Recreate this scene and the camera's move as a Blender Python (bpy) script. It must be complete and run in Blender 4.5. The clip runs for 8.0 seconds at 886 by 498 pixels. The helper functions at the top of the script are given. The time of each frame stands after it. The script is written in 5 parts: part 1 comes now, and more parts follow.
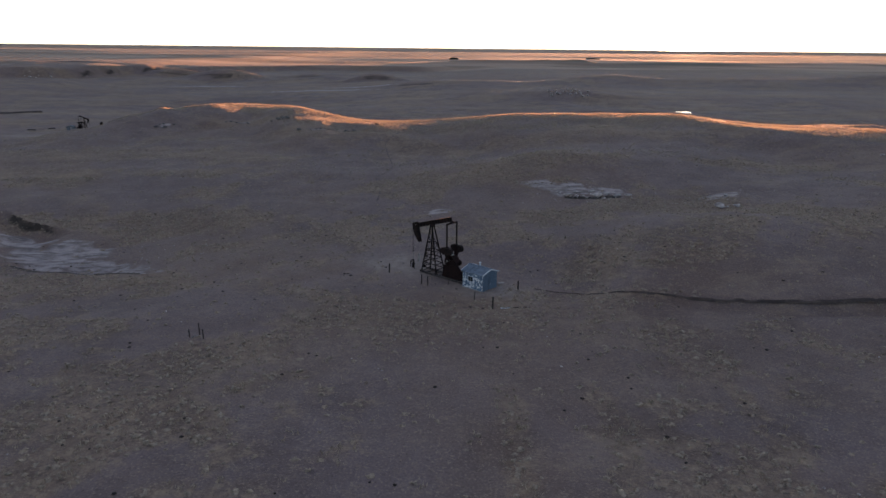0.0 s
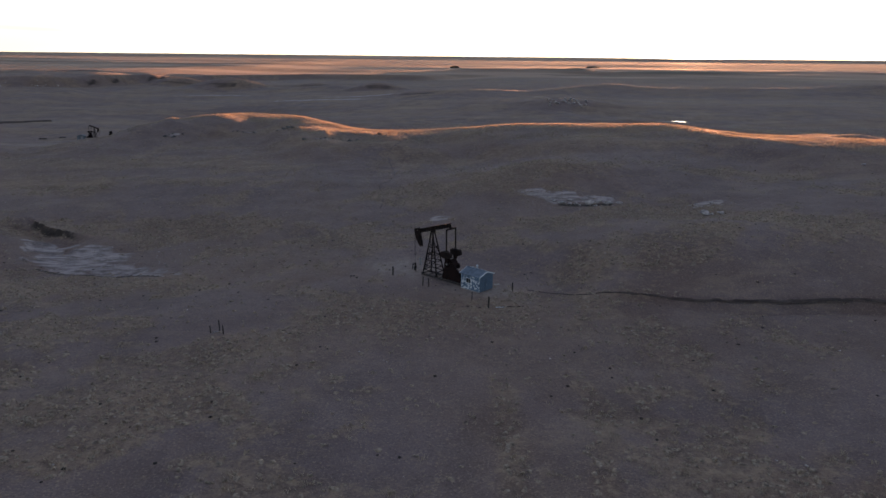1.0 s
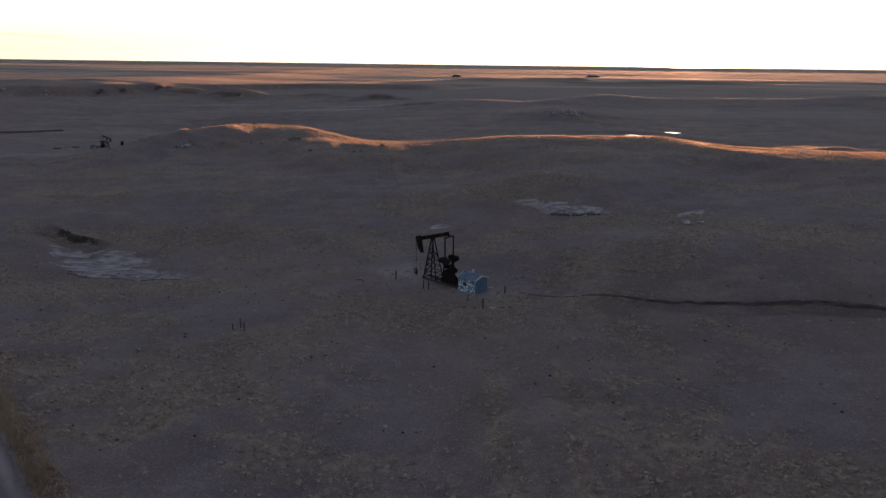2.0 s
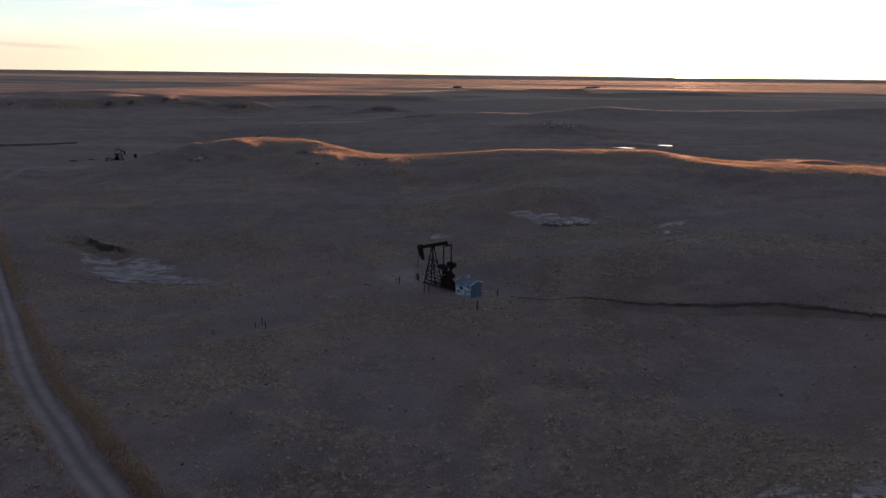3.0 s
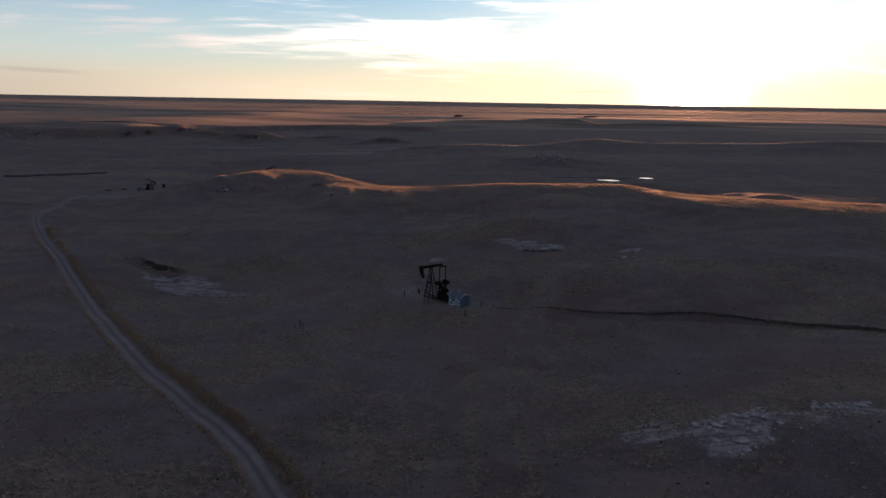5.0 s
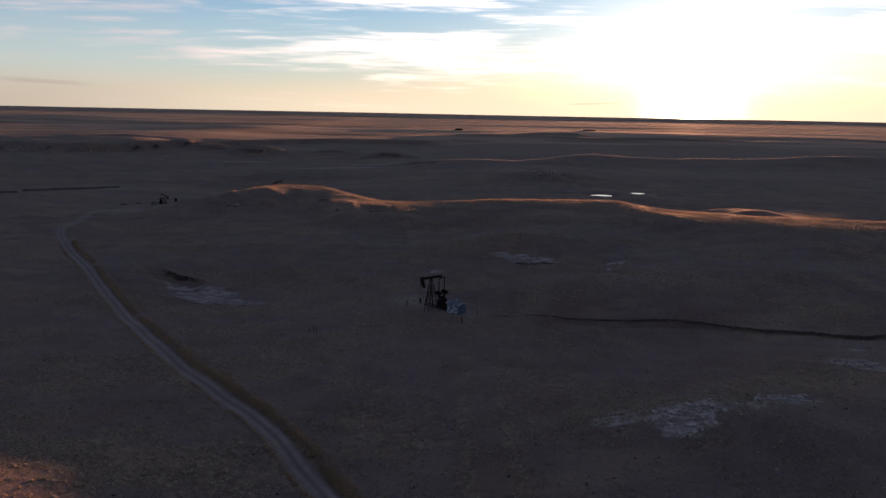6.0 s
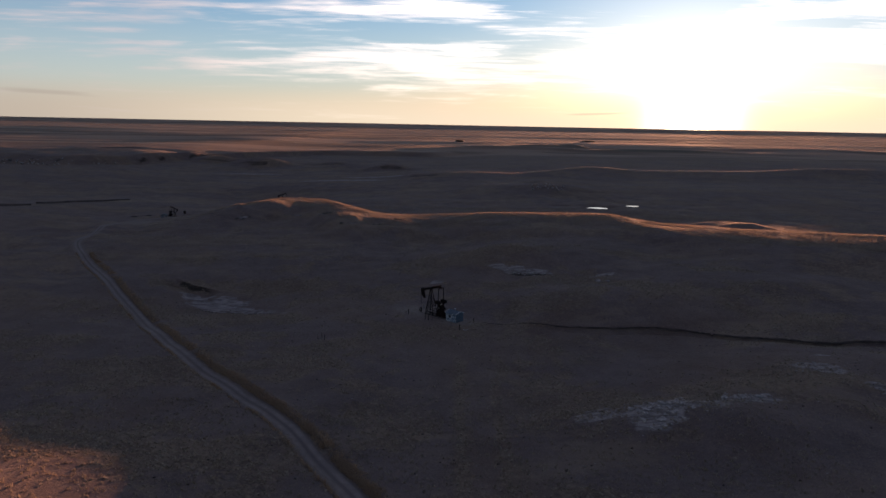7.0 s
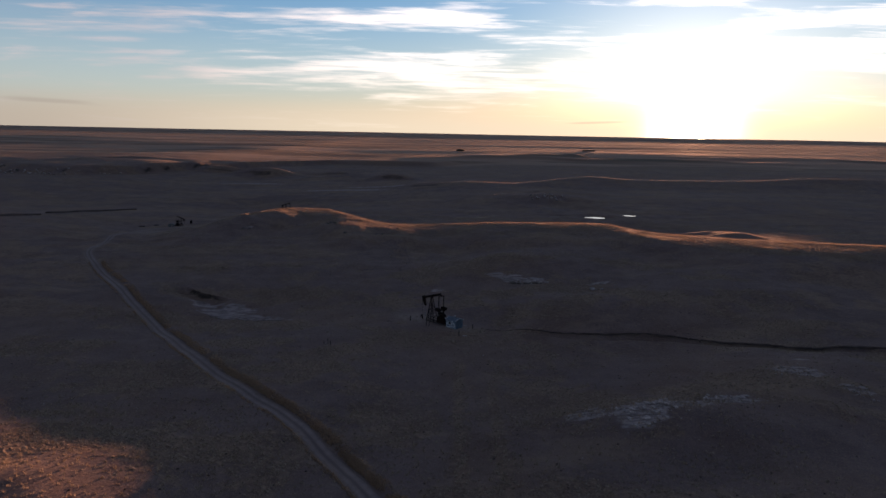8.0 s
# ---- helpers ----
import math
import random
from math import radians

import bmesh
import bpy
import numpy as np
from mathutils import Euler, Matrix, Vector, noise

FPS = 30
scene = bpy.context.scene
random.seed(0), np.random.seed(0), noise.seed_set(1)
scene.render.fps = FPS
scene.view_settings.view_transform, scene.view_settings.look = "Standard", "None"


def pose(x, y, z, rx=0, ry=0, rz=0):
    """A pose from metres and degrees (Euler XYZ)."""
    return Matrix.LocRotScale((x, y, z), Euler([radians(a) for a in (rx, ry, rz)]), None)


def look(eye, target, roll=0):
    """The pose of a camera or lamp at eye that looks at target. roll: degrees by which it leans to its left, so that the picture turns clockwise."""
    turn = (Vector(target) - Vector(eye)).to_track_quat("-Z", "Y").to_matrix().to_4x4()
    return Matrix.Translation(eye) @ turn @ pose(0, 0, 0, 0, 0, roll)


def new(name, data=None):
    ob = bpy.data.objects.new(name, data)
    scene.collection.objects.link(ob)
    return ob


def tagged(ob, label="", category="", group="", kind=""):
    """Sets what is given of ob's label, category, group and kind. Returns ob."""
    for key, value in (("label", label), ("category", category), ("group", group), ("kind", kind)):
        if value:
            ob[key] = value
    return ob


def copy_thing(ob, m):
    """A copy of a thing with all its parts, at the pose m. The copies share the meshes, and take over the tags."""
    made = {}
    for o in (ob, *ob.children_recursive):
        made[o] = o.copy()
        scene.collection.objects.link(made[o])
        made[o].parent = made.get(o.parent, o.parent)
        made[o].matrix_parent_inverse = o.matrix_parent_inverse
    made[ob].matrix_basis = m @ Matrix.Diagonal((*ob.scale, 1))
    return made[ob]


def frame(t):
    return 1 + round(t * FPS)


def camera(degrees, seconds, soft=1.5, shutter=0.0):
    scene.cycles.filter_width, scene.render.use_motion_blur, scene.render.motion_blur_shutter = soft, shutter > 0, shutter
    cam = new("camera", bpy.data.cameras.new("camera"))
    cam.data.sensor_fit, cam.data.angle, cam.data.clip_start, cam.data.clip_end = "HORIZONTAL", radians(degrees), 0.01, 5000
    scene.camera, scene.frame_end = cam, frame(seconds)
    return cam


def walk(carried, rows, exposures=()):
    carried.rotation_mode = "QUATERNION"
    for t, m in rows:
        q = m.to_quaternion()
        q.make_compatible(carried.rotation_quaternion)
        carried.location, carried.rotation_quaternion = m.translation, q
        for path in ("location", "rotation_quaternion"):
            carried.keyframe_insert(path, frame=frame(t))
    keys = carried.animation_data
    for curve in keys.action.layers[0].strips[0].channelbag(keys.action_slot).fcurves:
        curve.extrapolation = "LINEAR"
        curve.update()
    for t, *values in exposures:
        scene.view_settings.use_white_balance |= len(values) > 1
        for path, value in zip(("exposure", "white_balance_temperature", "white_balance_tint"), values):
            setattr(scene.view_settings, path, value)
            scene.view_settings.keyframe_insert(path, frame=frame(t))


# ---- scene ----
cam = camera(65.6, 8.0)
PATH = [
    (0, (-0.316, -87.538, 30.622), (-0.313, -85.619, 30.06), 0.8),
    (0.5, (0.023, -90.695, 31.204), (0.021, -88.772, 30.653), 0.8),
    (1, (-0.161, -94.447, 32.153), (-0.161, -92.522, 31.611), 0.8),
    (1.5, (-0.008, -98.782, 33.267), (-0.009, -96.854, 32.735), 0.9),
    (3, (0.729, -115.498, 37.486), (0.72, -113.56, 36.99), 0.9),
    (3.5, (1.022, -122.339, 39.028), (1.011, -120.398, 38.548), 1.0),
    (4, (1.24, -130.382, 40.94), (1.23, -128.436, 40.475), 1.1),
    (4.5, (1.733, -138.986, 42.796), (1.72, -137.037, 42.351), 1.1),
    (6, (2.474, -163.371, 48.58), (2.458, -161.411, 48.186), 1.3),
    (6.5, (2.871, -169.995, 50.271), (2.852, -168.032, 49.892), 1.3),
    (7, (3.078, -175.252, 51.64), (3.058, -173.285, 51.274), 1.3),
    (7.5, (3.288, -179.782, 52.887), (3.266, -177.814, 52.532), 1.2),
    (8, (3.405, -183.577, 53.537), (3.381, -181.607, 53.195), 1.3),
]
EXPOSURES = [(0.0, 3.28, 7500, 16.0), (1.5, 2.92, 7500, 17.0), (3.5, 2.32, 7350, 20.0), (4.5, 2.0, 7150, 21.0), (6.5, 1.68, 6850, 22.0), (8.0, 1.56, 6750, 21.0)]
walk(cam, [(t, look(eye, target, roll)) for t, eye, target, roll in PATH], EXPOSURES)

# ---- sky and sun ----
SUN_AZIMUTH, SUN_HEIGHT = 18.8, 0.67


def nodes_of(tree):
    """Short ways to add a node and to join sockets."""
    def add(kind, **inputs):
        n = tree.nodes.new(kind)
        for key, value in inputs.items():
            n.inputs[int(key[1:]) if key[0] == "i" and key[1:].isdigit() else key].default_value = value
        return n

    def join(a, b):
        tree.links.new(a, b)

    return add, join


def calc(tree, op, a, b=None, c=None, clamp=False):
    """A math node on sockets or numbers; gives its output."""
    n = tree.nodes.new("ShaderNodeMath")
    n.operation, n.use_clamp = op, clamp
    for i, v in enumerate((a, b, c)):
        if v is None:
            continue
        if isinstance(v, (int, float)):
            n.inputs[i].default_value = v
        else:
            tree.links.new(v, n.inputs[i])
    return n.outputs[0]


def blend(tree, fac, a, b, kind="MIX"):
    """A colour mix on sockets or colours; gives its output."""
    n = tree.nodes.new("ShaderNodeMix")
    n.data_type, n.blend_type = "RGBA", kind
    for i, v in ((0, fac), (6, a), (7, b)):
        if isinstance(v, (int, float)):
            n.inputs[i].default_value = v
        elif isinstance(v, tuple):
            n.inputs[i].default_value = (*v, 1)
        else:
            tree.links.new(v, n.inputs[i])
    return n.outputs[2]


def span(tree, v, a, b, to0=0.0, to1=1.0):
    """Maps v from a..b to to0..to1, with soft ends."""
    n = tree.nodes.new("ShaderNodeMapRange")
    n.interpolation_type = "SMOOTHSTEP"
    tree.links.new(v, n.inputs[0])
    for i, w in enumerate((a, b, to0, to1)):
        n.inputs[i + 1].default_value = w
    return n.outputs[0]


sun_way = Vector((math.sin(radians(SUN_AZIMUTH)) * math.cos(radians(SUN_HEIGHT)),
                  math.cos(radians(SUN_AZIMUTH)) * math.cos(radians(SUN_HEIGHT)), math.sin(radians(SUN_HEIGHT))))


# streaks of cloud over the horizon: from and to, the height at both ends, thickness, density
WHITE_STREAKS = [
    (-0.700, 0.700, 0.0650, 0.0750, 0.0450, 0.26),
    (-0.700, 0.200, 0.1400, 0.1400, 0.0200, 0.22),
    (-0.594, -0.197, 0.1589, 0.1516, 0.0074, 0.55),
    (-0.443, -0.260, 0.1558, 0.1473, 0.0057, 0.50),
    (-0.260, 0.048, 0.1564, 0.1527, 0.0123, 0.70),
    (-0.086, 0.040, 0.1538, 0.1541, 0.0074, 0.50),
    (-0.533, -0.429, 0.1173, 0.1148, 0.0049, 0.75),
    (-0.648, -0.535, 0.0949, 0.0972, 0.0066, 0.55),
    (-0.510, -0.369, 0.0993, 0.0991, 0.0057, 0.65),
    (-0.349, -0.269, 0.1026, 0.1043, 0.0033, 0.55),
    (-0.552, -0.422, 0.0860, 0.0871, 0.0066, 0.45),
    (-0.448, -0.399, 0.0632, 0.0627, 0.0041, 0.50),
    (-0.342, -0.101, 0.0935, 0.1000, 0.0041, 0.55),
    (-0.383, -0.005, 0.0724, 0.0866, 0.0148, 0.50),
    (-0.133, 0.431, 0.0699, 0.0880, 0.0426, 0.50),
    (0.220, 0.383, 0.1764, 0.1841, 0.0066, 0.90),
    (0.393, 0.632, 0.1521, 0.1718, 0.0164, 0.90),
    (0.222, 0.356, 0.1335, 0.1354, 0.0074, 0.70),
    (0.381, 0.638, 0.1139, 0.1268, 0.0246, 0.90),
    (-0.645, -0.380, 0.1312, 0.1403, 0.0115, 0.30),
]
GREY_STREAKS = [
    (-0.653, -0.499, 0.0320, 0.0242, 0.0049, 0.70),
    (0.158, 0.246, 0.0125, 0.0168, 0.0020, 0.80),
    (0.434, 0.605, 0.0610, 0.0686, 0.0066, 0.35),
    (-0.653, -0.197, 0.0415, 0.0591, 0.0082, 0.25),
]


def build_sky():
    world = bpy.data.worlds.new("evening_sky")
    world.use_nodes = True
    scene.world = world
    t = world.node_tree
    t.nodes.clear()
    add, join = nodes_of(t)
    sky = add("ShaderNodeTexSky")
    sky.sky_type, sky.sun_disc = "NISHITA", False
    sky.sun_elevation, sky.sun_rotation = radians(SUN_HEIGHT), radians(SUN_AZIMUTH)
    sky.altitude, sky.air_density, sky.dust_density, sky.ozone_density = 900, 1.0, 0.6, 2.5
    way = add("ShaderNodeTexCoord").outputs["Generated"]
    parts = add("ShaderNodeSeparateXYZ")
    join(way, parts.inputs[0])
    x, y, z = parts.outputs
    up = calc(t, "MAXIMUM", z, 0.0)
    # thin cloud sheets overhead and behind, laid out on a level plane
    flat = add("ShaderNodeCombineXYZ")
    over = calc(t, "ADD", up, 0.075)
    join(calc(t, "DIVIDE", x, over), flat.inputs[0])
    join(calc(t, "DIVIDE", y, over), flat.inputs[1])
    turn = add("ShaderNodeMapping")
    turn.inputs["Rotation"].default_value = (0, 0, radians(24))
    turn.inputs["Scale"].default_value = (0.5, 0.8, 1)
    join(flat.outputs[0], turn.inputs[0])
    puff = add("ShaderNodeTexNoise", Scale=1.9, Detail=7.0, Roughness=0.55, Distortion=0.35)
    join(turn.outputs[0], puff.inputs["Vector"])
    veil = add("ShaderNodeTexNoise", Scale=0.6, Detail=4.0, Roughness=0.5)
    join(turn.outputs[0], veil.inputs["Vector"])
    wisps = calc(t, "MULTIPLY", span(t, puff.outputs[0], 0.36, 0.62), span(t, veil.outputs[0], 0.26, 0.48))
    # mostly out of view: added to warm and brighten the ground's light
    wisps = calc(t, "MULTIPLY", wisps, span(t, calc(t, "SUBTRACT", y, up), 0.80, 0.50, 0.0, 0.25))
    # the long streaks in the western sky: u runs along the horizon, v up from it
    front = calc(t, "MAXIMUM", y, 0.2)
    u, v = calc(t, "DIVIDE", x, front), calc(t, "DIVIDE", z, front)
    uv = add("ShaderNodeCombineXYZ")
    join(u, uv.inputs[0])
    join(v, uv.inputs[1])

    def frayed(su, sv, scale, detail, rough, bend):
        stretch = add("ShaderNodeMapping")
        stretch.inputs["Scale"].default_value = (su, sv, 1)
        stretch.inputs["Rotation"].default_value = (0, 0, radians(-1.5))
        join(uv.outputs[0], stretch.inputs[0])
        n = add("ShaderNodeTexNoise", Scale=scale, Detail=detail, Roughness=rough, Distortion=bend)
        join(stretch.outputs[0], n.inputs["Vector"])
        return n.outputs[0]

    fringe = frayed(5.0, 46.0, 1.0, 6.0, 0.58, 0.5)
    thread = frayed(9.0, 150.0, 1.0, 4.0, 0.6, 0.2)

    def streaks(rows):
        total = None
        for u0, u1, v0, v1, thick, full in rows:
            rise = (v1 - v0) / (u1 - u0)
            off = calc(t, "SUBTRACT", calc(t, "MULTIPLY_ADD", u, -rise, u0 * rise - v0), calc(t, "MULTIPLY", v, -1.0))
            off = calc(t, "DIVIDE", off, thick)
            bell = calc(t, "EXPONENT", calc(t, "MULTIPLY", calc(t, "MULTIPLY", off, off), -1.0))
            edge = min(0.05, (u1 - u0) * 0.4)
            ends = calc(t, "MULTIPLY", span(t, u, u0 - edge, u0 + edge), span(t, u, u1 + edge, u1 - edge))
            bell = calc(t, "MULTIPLY", calc(t, "MULTIPLY", bell, ends), full)
            total = bell if total is None else calc(t, "ADD", total, bell)
        return total

    white = streaks(WHITE_STREAKS)
    hole = streaks([(0.43, 0.54, 0.141, 0.146, 0.009, 0.9)])
    ragged = calc(t, "ADD", calc(t, "MULTIPLY", calc(t, "SUBTRACT", fringe, 0.5), 1.5), calc(t, "MULTIPLY", calc(t, "SUBTRACT", thread, 0.5), 0.8))
    streaky = span(t, calc(t, "SUBTRACT", calc(t, "ADD", white, calc(t, "MULTIPLY", ragged, 1.75)), hole), 0.16, 1.40)
    streaky = calc(t, "MULTIPLY", streaky, span(t, y, 0.4, 0.7))
    grey = calc(t, "MULTIPLY", span(t, calc(t, "ADD", streaks(GREY_STREAKS), calc(t, "MULTIPLY", ragged, 0.5)), 0.25, 0.8), span(t, y, 0.4, 0.7))
    # the glow that hangs round a low sun, weaker low down where the air is thick
    dot = add("ShaderNodeVectorMath")
    dot.operation = "DOT_PRODUCT"
    join(way, dot.inputs[0])
    dot.inputs[1].default_value = Vector((sun_way.x, sun_way.y, 0.008))
    near = calc(t, "MAXIMUM", dot.outputs["Value"], 0.0)
    wide = calc(t, "ADD", calc(t, "MULTIPLY", calc(t, "POWER", near, 26.0), 0.20), calc(t, "MULTIPLY", calc(t, "POWER", near, 90.0), 0.65))
    wide = calc(t, "MULTIPLY", wide, span(t, up, 0.0, 0.060, 0.25, 1.0))
    halo = calc(t, "ADD", wide, calc(t, "MULTIPLY", calc(t, "POWER", near, 1300.0), 7.0))
    disc = calc(t, "MULTIPLY", calc(t, "POWER", near, 9000.0), 120.0)
    base = blend(t, 1.0, sky.outputs[0], blend(t, span(t, up, 0.02, 0.16), (0.74, 0.92, 1.08), (0.36, 0.72, 0.95)), "MULTIPLY")
    base = blend(t, span(t, up, 0.24, 0.55), base, blend(t, 1.0, base, (1.15, 0.86, 0.76), "MULTIPLY"))
    # pale haze low over the land
    base = blend(t, span(t, up, 0.24, 0.04, 0.0, 0.55), base, (1.20, 1.46, 1.64))
    low = blend(t, span(t, near, 0.6, 0.96), (1.12, 1.04, 0.82), (1.95, 1.80, 1.32))
    base = blend(t, span(t, up, 0.050, 0.0, 0.0, 0.88), base, low)
    cloud = blend(t, span(t, near, 0.72, 1.0), (1.50, 1.40, 1.40), (4.6, 4.2, 3.7))
    cloud = blend(t, span(t, up, 0.10, 0.02, 0.0, 0.5), cloud, low)
    out = blend(t, calc(t, "MULTIPLY", wisps, span(t, up, 0.015, 0.11, 0.15, 1.0)), base, cloud)
    out = blend(t, calc(t, "MULTIPLY", calc(t, "MULTIPLY", streaky, 0.8), span(t, thread, 0.30, 0.60, 0.55, 1.0)), out, cloud)
    out = blend(t, calc(t, "MULTIPLY", grey, 0.4), out, (0.80, 0.72, 0.62))
    glow = add("ShaderNodeVectorMath")
    glow.operation = "SCALE"
    join(blend(t, span(t, up, 0.0, 0.09), (1.0, 0.83, 0.52), (1.0, 0.90, 0.76)), glow.inputs[0])
    join(calc(t, "MULTIPLY", calc(t, "ADD", halo, disc), 2.2), glow.inputs["Scale"])
    out = blend(t, 1.0, out, glow.outputs[0], "ADD")
    back = add("ShaderNodeBackground", Strength=0.15)
    join(out, back.inputs[0])
    join(back.outputs[0], add("ShaderNodeOutputWorld").inputs[0])


build_sky()
sun = new("sun", bpy.data.lights.new("sun", "SUN"))
sun.data.energy, sun.data.angle, sun.data.color = 4.6, radians(0.65), (1.0, 0.47, 0.25)
sun.matrix_world = look(sun_way * 300, (0, 0, 0))

# ---- materials ----
def material(name, rough=0.9, metal=0.0):
    m = bpy.data.materials.new(name)
    m.use_nodes = True
    t = m.node_tree
    b = t.nodes["Principled BSDF"]
    b.inputs["Roughness"].default_value, b.inputs["Metallic"].default_value = rough, metal
    b.inputs["Specular IOR Level"].default_value = 0.25
    return m, t, b


def grain(t, scale, detail=4.0, rough=0.55, stretch=None, vec=None):
    """Noise at a scale per metre, on the thing's own coordinates."""
    n = t.nodes.new("ShaderNodeTexNoise")
    n.inputs["Scale"].default_value, n.inputs["Detail"].default_value, n.inputs["Roughness"].default_value = scale, detail, rough
    if vec is None:
        vec = t.nodes.new("ShaderNodeTexCoord").outputs["Object"]
    if stretch:
        mp = t.nodes.new("ShaderNodeMapping")
        mp.inputs["Scale"].default_value = stretch
        t.links.new(vec, mp.inputs[0])
        vec = mp.outputs[0]
    t.links.new(vec, n.inputs["Vector"])
    return n.outputs[0]


def blades(t, scale, spread):
    """Normals tilted at random, as of countless blades of grass."""
    n = t.nodes.new("ShaderNodeTexNoise")
    n.inputs["Scale"].default_value, n.inputs["Detail"].default_value = scale, 1.0
    t.links.new(t.nodes.new("ShaderNodeTexCoord").outputs["Object"], n.inputs["Vector"])
    tilt = t.nodes.new("ShaderNodeVectorMath")
    tilt.operation = "MULTIPLY_ADD"
    t.links.new(n.outputs["Color"], tilt.inputs[0])
    tilt.inputs[1].default_value = (4 * spread, 4 * spread, 0)
    tilt.inputs[2].default_value = (-2 * spread, -2 * spread, 0)
    both = t.nodes.new("ShaderNodeVectorMath")
    both.operation = "ADD"
    t.links.new(t.nodes.new("ShaderNodeNewGeometry").outputs["Normal"], both.inputs[0])
    t.links.new(tilt.outputs[0], both.inputs[1])
    unit = t.nodes.new("ShaderNodeVectorMath")
    unit.operation = "NORMALIZE"
    t.links.new(both.outputs[0], unit.inputs[0])
    return unit.outputs[0]


def bump(t, b, height, strength, distance, normal=None):
    n = t.nodes.new("ShaderNodeBump")
    if normal:
        t.links.new(normal, n.inputs["Normal"])
    n.inputs["Strength"].default_value, n.inputs["Distance"].default_value = strength, distance
    t.links.new(height, n.inputs["Height"])
    t.links.new(n.outputs[0], b.inputs["Normal"])


def attribute(t, name):
    n = t.nodes.new("ShaderNodeAttribute")
    n.attribute_name = name
    return n.outputs["Fac"]


def ground_material():
    m, t, b = material("dry_grassland", 0.95)
    b.inputs["Specular IOR Level"].default_value = 0.1
    big, mid, small = grain(t, 0.022, 5), grain(t, 0.13, 5, 0.6), grain(t, 0.9, 5, 0.65)
    fine = grain(t, 4.5, 4, 0.7)
    bare = blend(t, span(t, mid, 0.34, 0.66), (0.105, 0.079, 0.076), (0.138, 0.105, 0.100))
    sward = blend(t, span(t, mid, 0.34, 0.66), (0.110, 0.079, 0.064), (0.172, 0.125, 0.094))
    thick = span(t, calc(t, "ADD", attribute(t, "tussock"), calc(t, "MULTIPLY", small, 0.7)), 0.25, 1.35)
    c = blend(t, thick, bare, sward)
    c = blend(t, calc(t, "MULTIPLY", span(t, big, 0.45, 0.62), 0.3), c, (0.172, 0.117, 0.080))
    c = blend(t, calc(t, "MULTIPLY", span(t, grain(t, 0.05, 4, 0.6), 0.52, 0.66), 0.45), c, (0.104, 0.067, 0.053))
    c = blend(t, calc(t, "MULTIPLY", span(t, small, 0.50, 0.66), calc(t, "MULTIPLY_ADD", thick, 0.5, 0.15)), c, (0.245, 0.182, 0.126))
    c = blend(t, calc(t, "MULTIPLY", span(t, small, 0.46, 0.34), calc(t, "MULTIPLY_ADD", thick, 0.5, 0.15)), c, (0.066, 0.047, 0.041))
    c = blend(t, calc(t, "MULTIPLY", span(t, fine, 0.52, 0.70), 0.45), c, (0.340, 0.265, 0.185))
    c = blend(t, calc(t, "MULTIPLY", span(t, fine, 0.46, 0.30), 0.55), c, (0.044, 0.036, 0.033))
    c = blend(t, calc(t, "MULTIPLY", span(t, grain(t, 0.018, 5, 0.65, (0.6, 1.5, 1)), 0.48, 0.66), 0.3), c, (0.090, 0.060, 0.055))
    c = blend(t, calc(t, "MULTIPLY", span(t, grain(t, 0.034, 6, 0.7, (0.5, 1.4, 1)), 0.55, 0.68), 0.4), c, (0.250, 0.186, 0.128))
    # open fields out on the plain: long strips of stubble and grass
    field = grain(t, 0.0035, 4, 0.6, (0.35, 1.6, 1))
    where = t.nodes.new("ShaderNodeSeparateXYZ")
    t.links.new(t.nodes.new("ShaderNodeTexCoord").outputs["Object"], where.inputs[0])
    plain = span(t, where.outputs[1], 700, 900)
    strips = blend(t, span(t, field, 0.42, 0.55), (0.129, 0.0867, 0.0614), (0.299, 0.2088, 0.1469))
    strips = blend(t, calc(t, "MULTIPLY", span(t, grain(t, 0.006, 3, 0.5, (0.3, 2.4, 1)), 0.56, 0.64), 0.7), strips, (0.082, 0.0739, 0.0512))
    c = blend(t, calc(t, "MULTIPLY", plain, 0.85), c, strips)
    soil = blend(t, span(t, small, 0.35, 0.65), (0.154, 0.1241, 0.1088), (0.211, 0.1734, 0.1507))
    c = blend(t, calc(t, "MULTIPLY", attribute(t, "trod"), 0.9), c, soil)
    streak = grain(t, 0.5, 6, 0.7, (0.45, 1.5, 1))
    pale = blend(t, span(t, streak, 0.36, 0.62), (0.105, 0.087, 0.081), (0.295, 0.256, 0.240))
    ragged = calc(t, "ADD", calc(t, "MULTIPLY", streak, 0.7), calc(t, "MULTIPLY", fine, 0.35))
    c = blend(t, calc(t, "MULTIPLY", span(t, attribute(t, "clay"), 0.1, 0.55), 0.65), c, (0.150, 0.124, 0.116))
    c = blend(t, span(t, calc(t, "ADD", attribute(t, "clay"), ragged), 0.72, 1.15), c, pale)
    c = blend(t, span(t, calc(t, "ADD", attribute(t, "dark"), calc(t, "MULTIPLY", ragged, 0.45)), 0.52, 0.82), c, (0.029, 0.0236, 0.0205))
    t.links.new(c, b.inputs["Base Color"])
    h = calc(t, "ADD", calc(t, "MULTIPLY", small, 0.7), calc(t, "MULTIPLY", fine, 0.45))
    bump(t, b, h, 0.9, 0.25)
    b.inputs["Sheen Weight"].default_value, b.inputs["Sheen Roughness"].default_value = 0.07, 0.5
    b.inputs["Sheen Tint"].default_value = (0.95, 0.86, 0.78, 1)
    # upright blades take the level light, the soil under them the light from above
    stand = t.nodes.new("ShaderNodeBsdfDiffuse")
    t.links.new(c, stand.inputs["Color"])
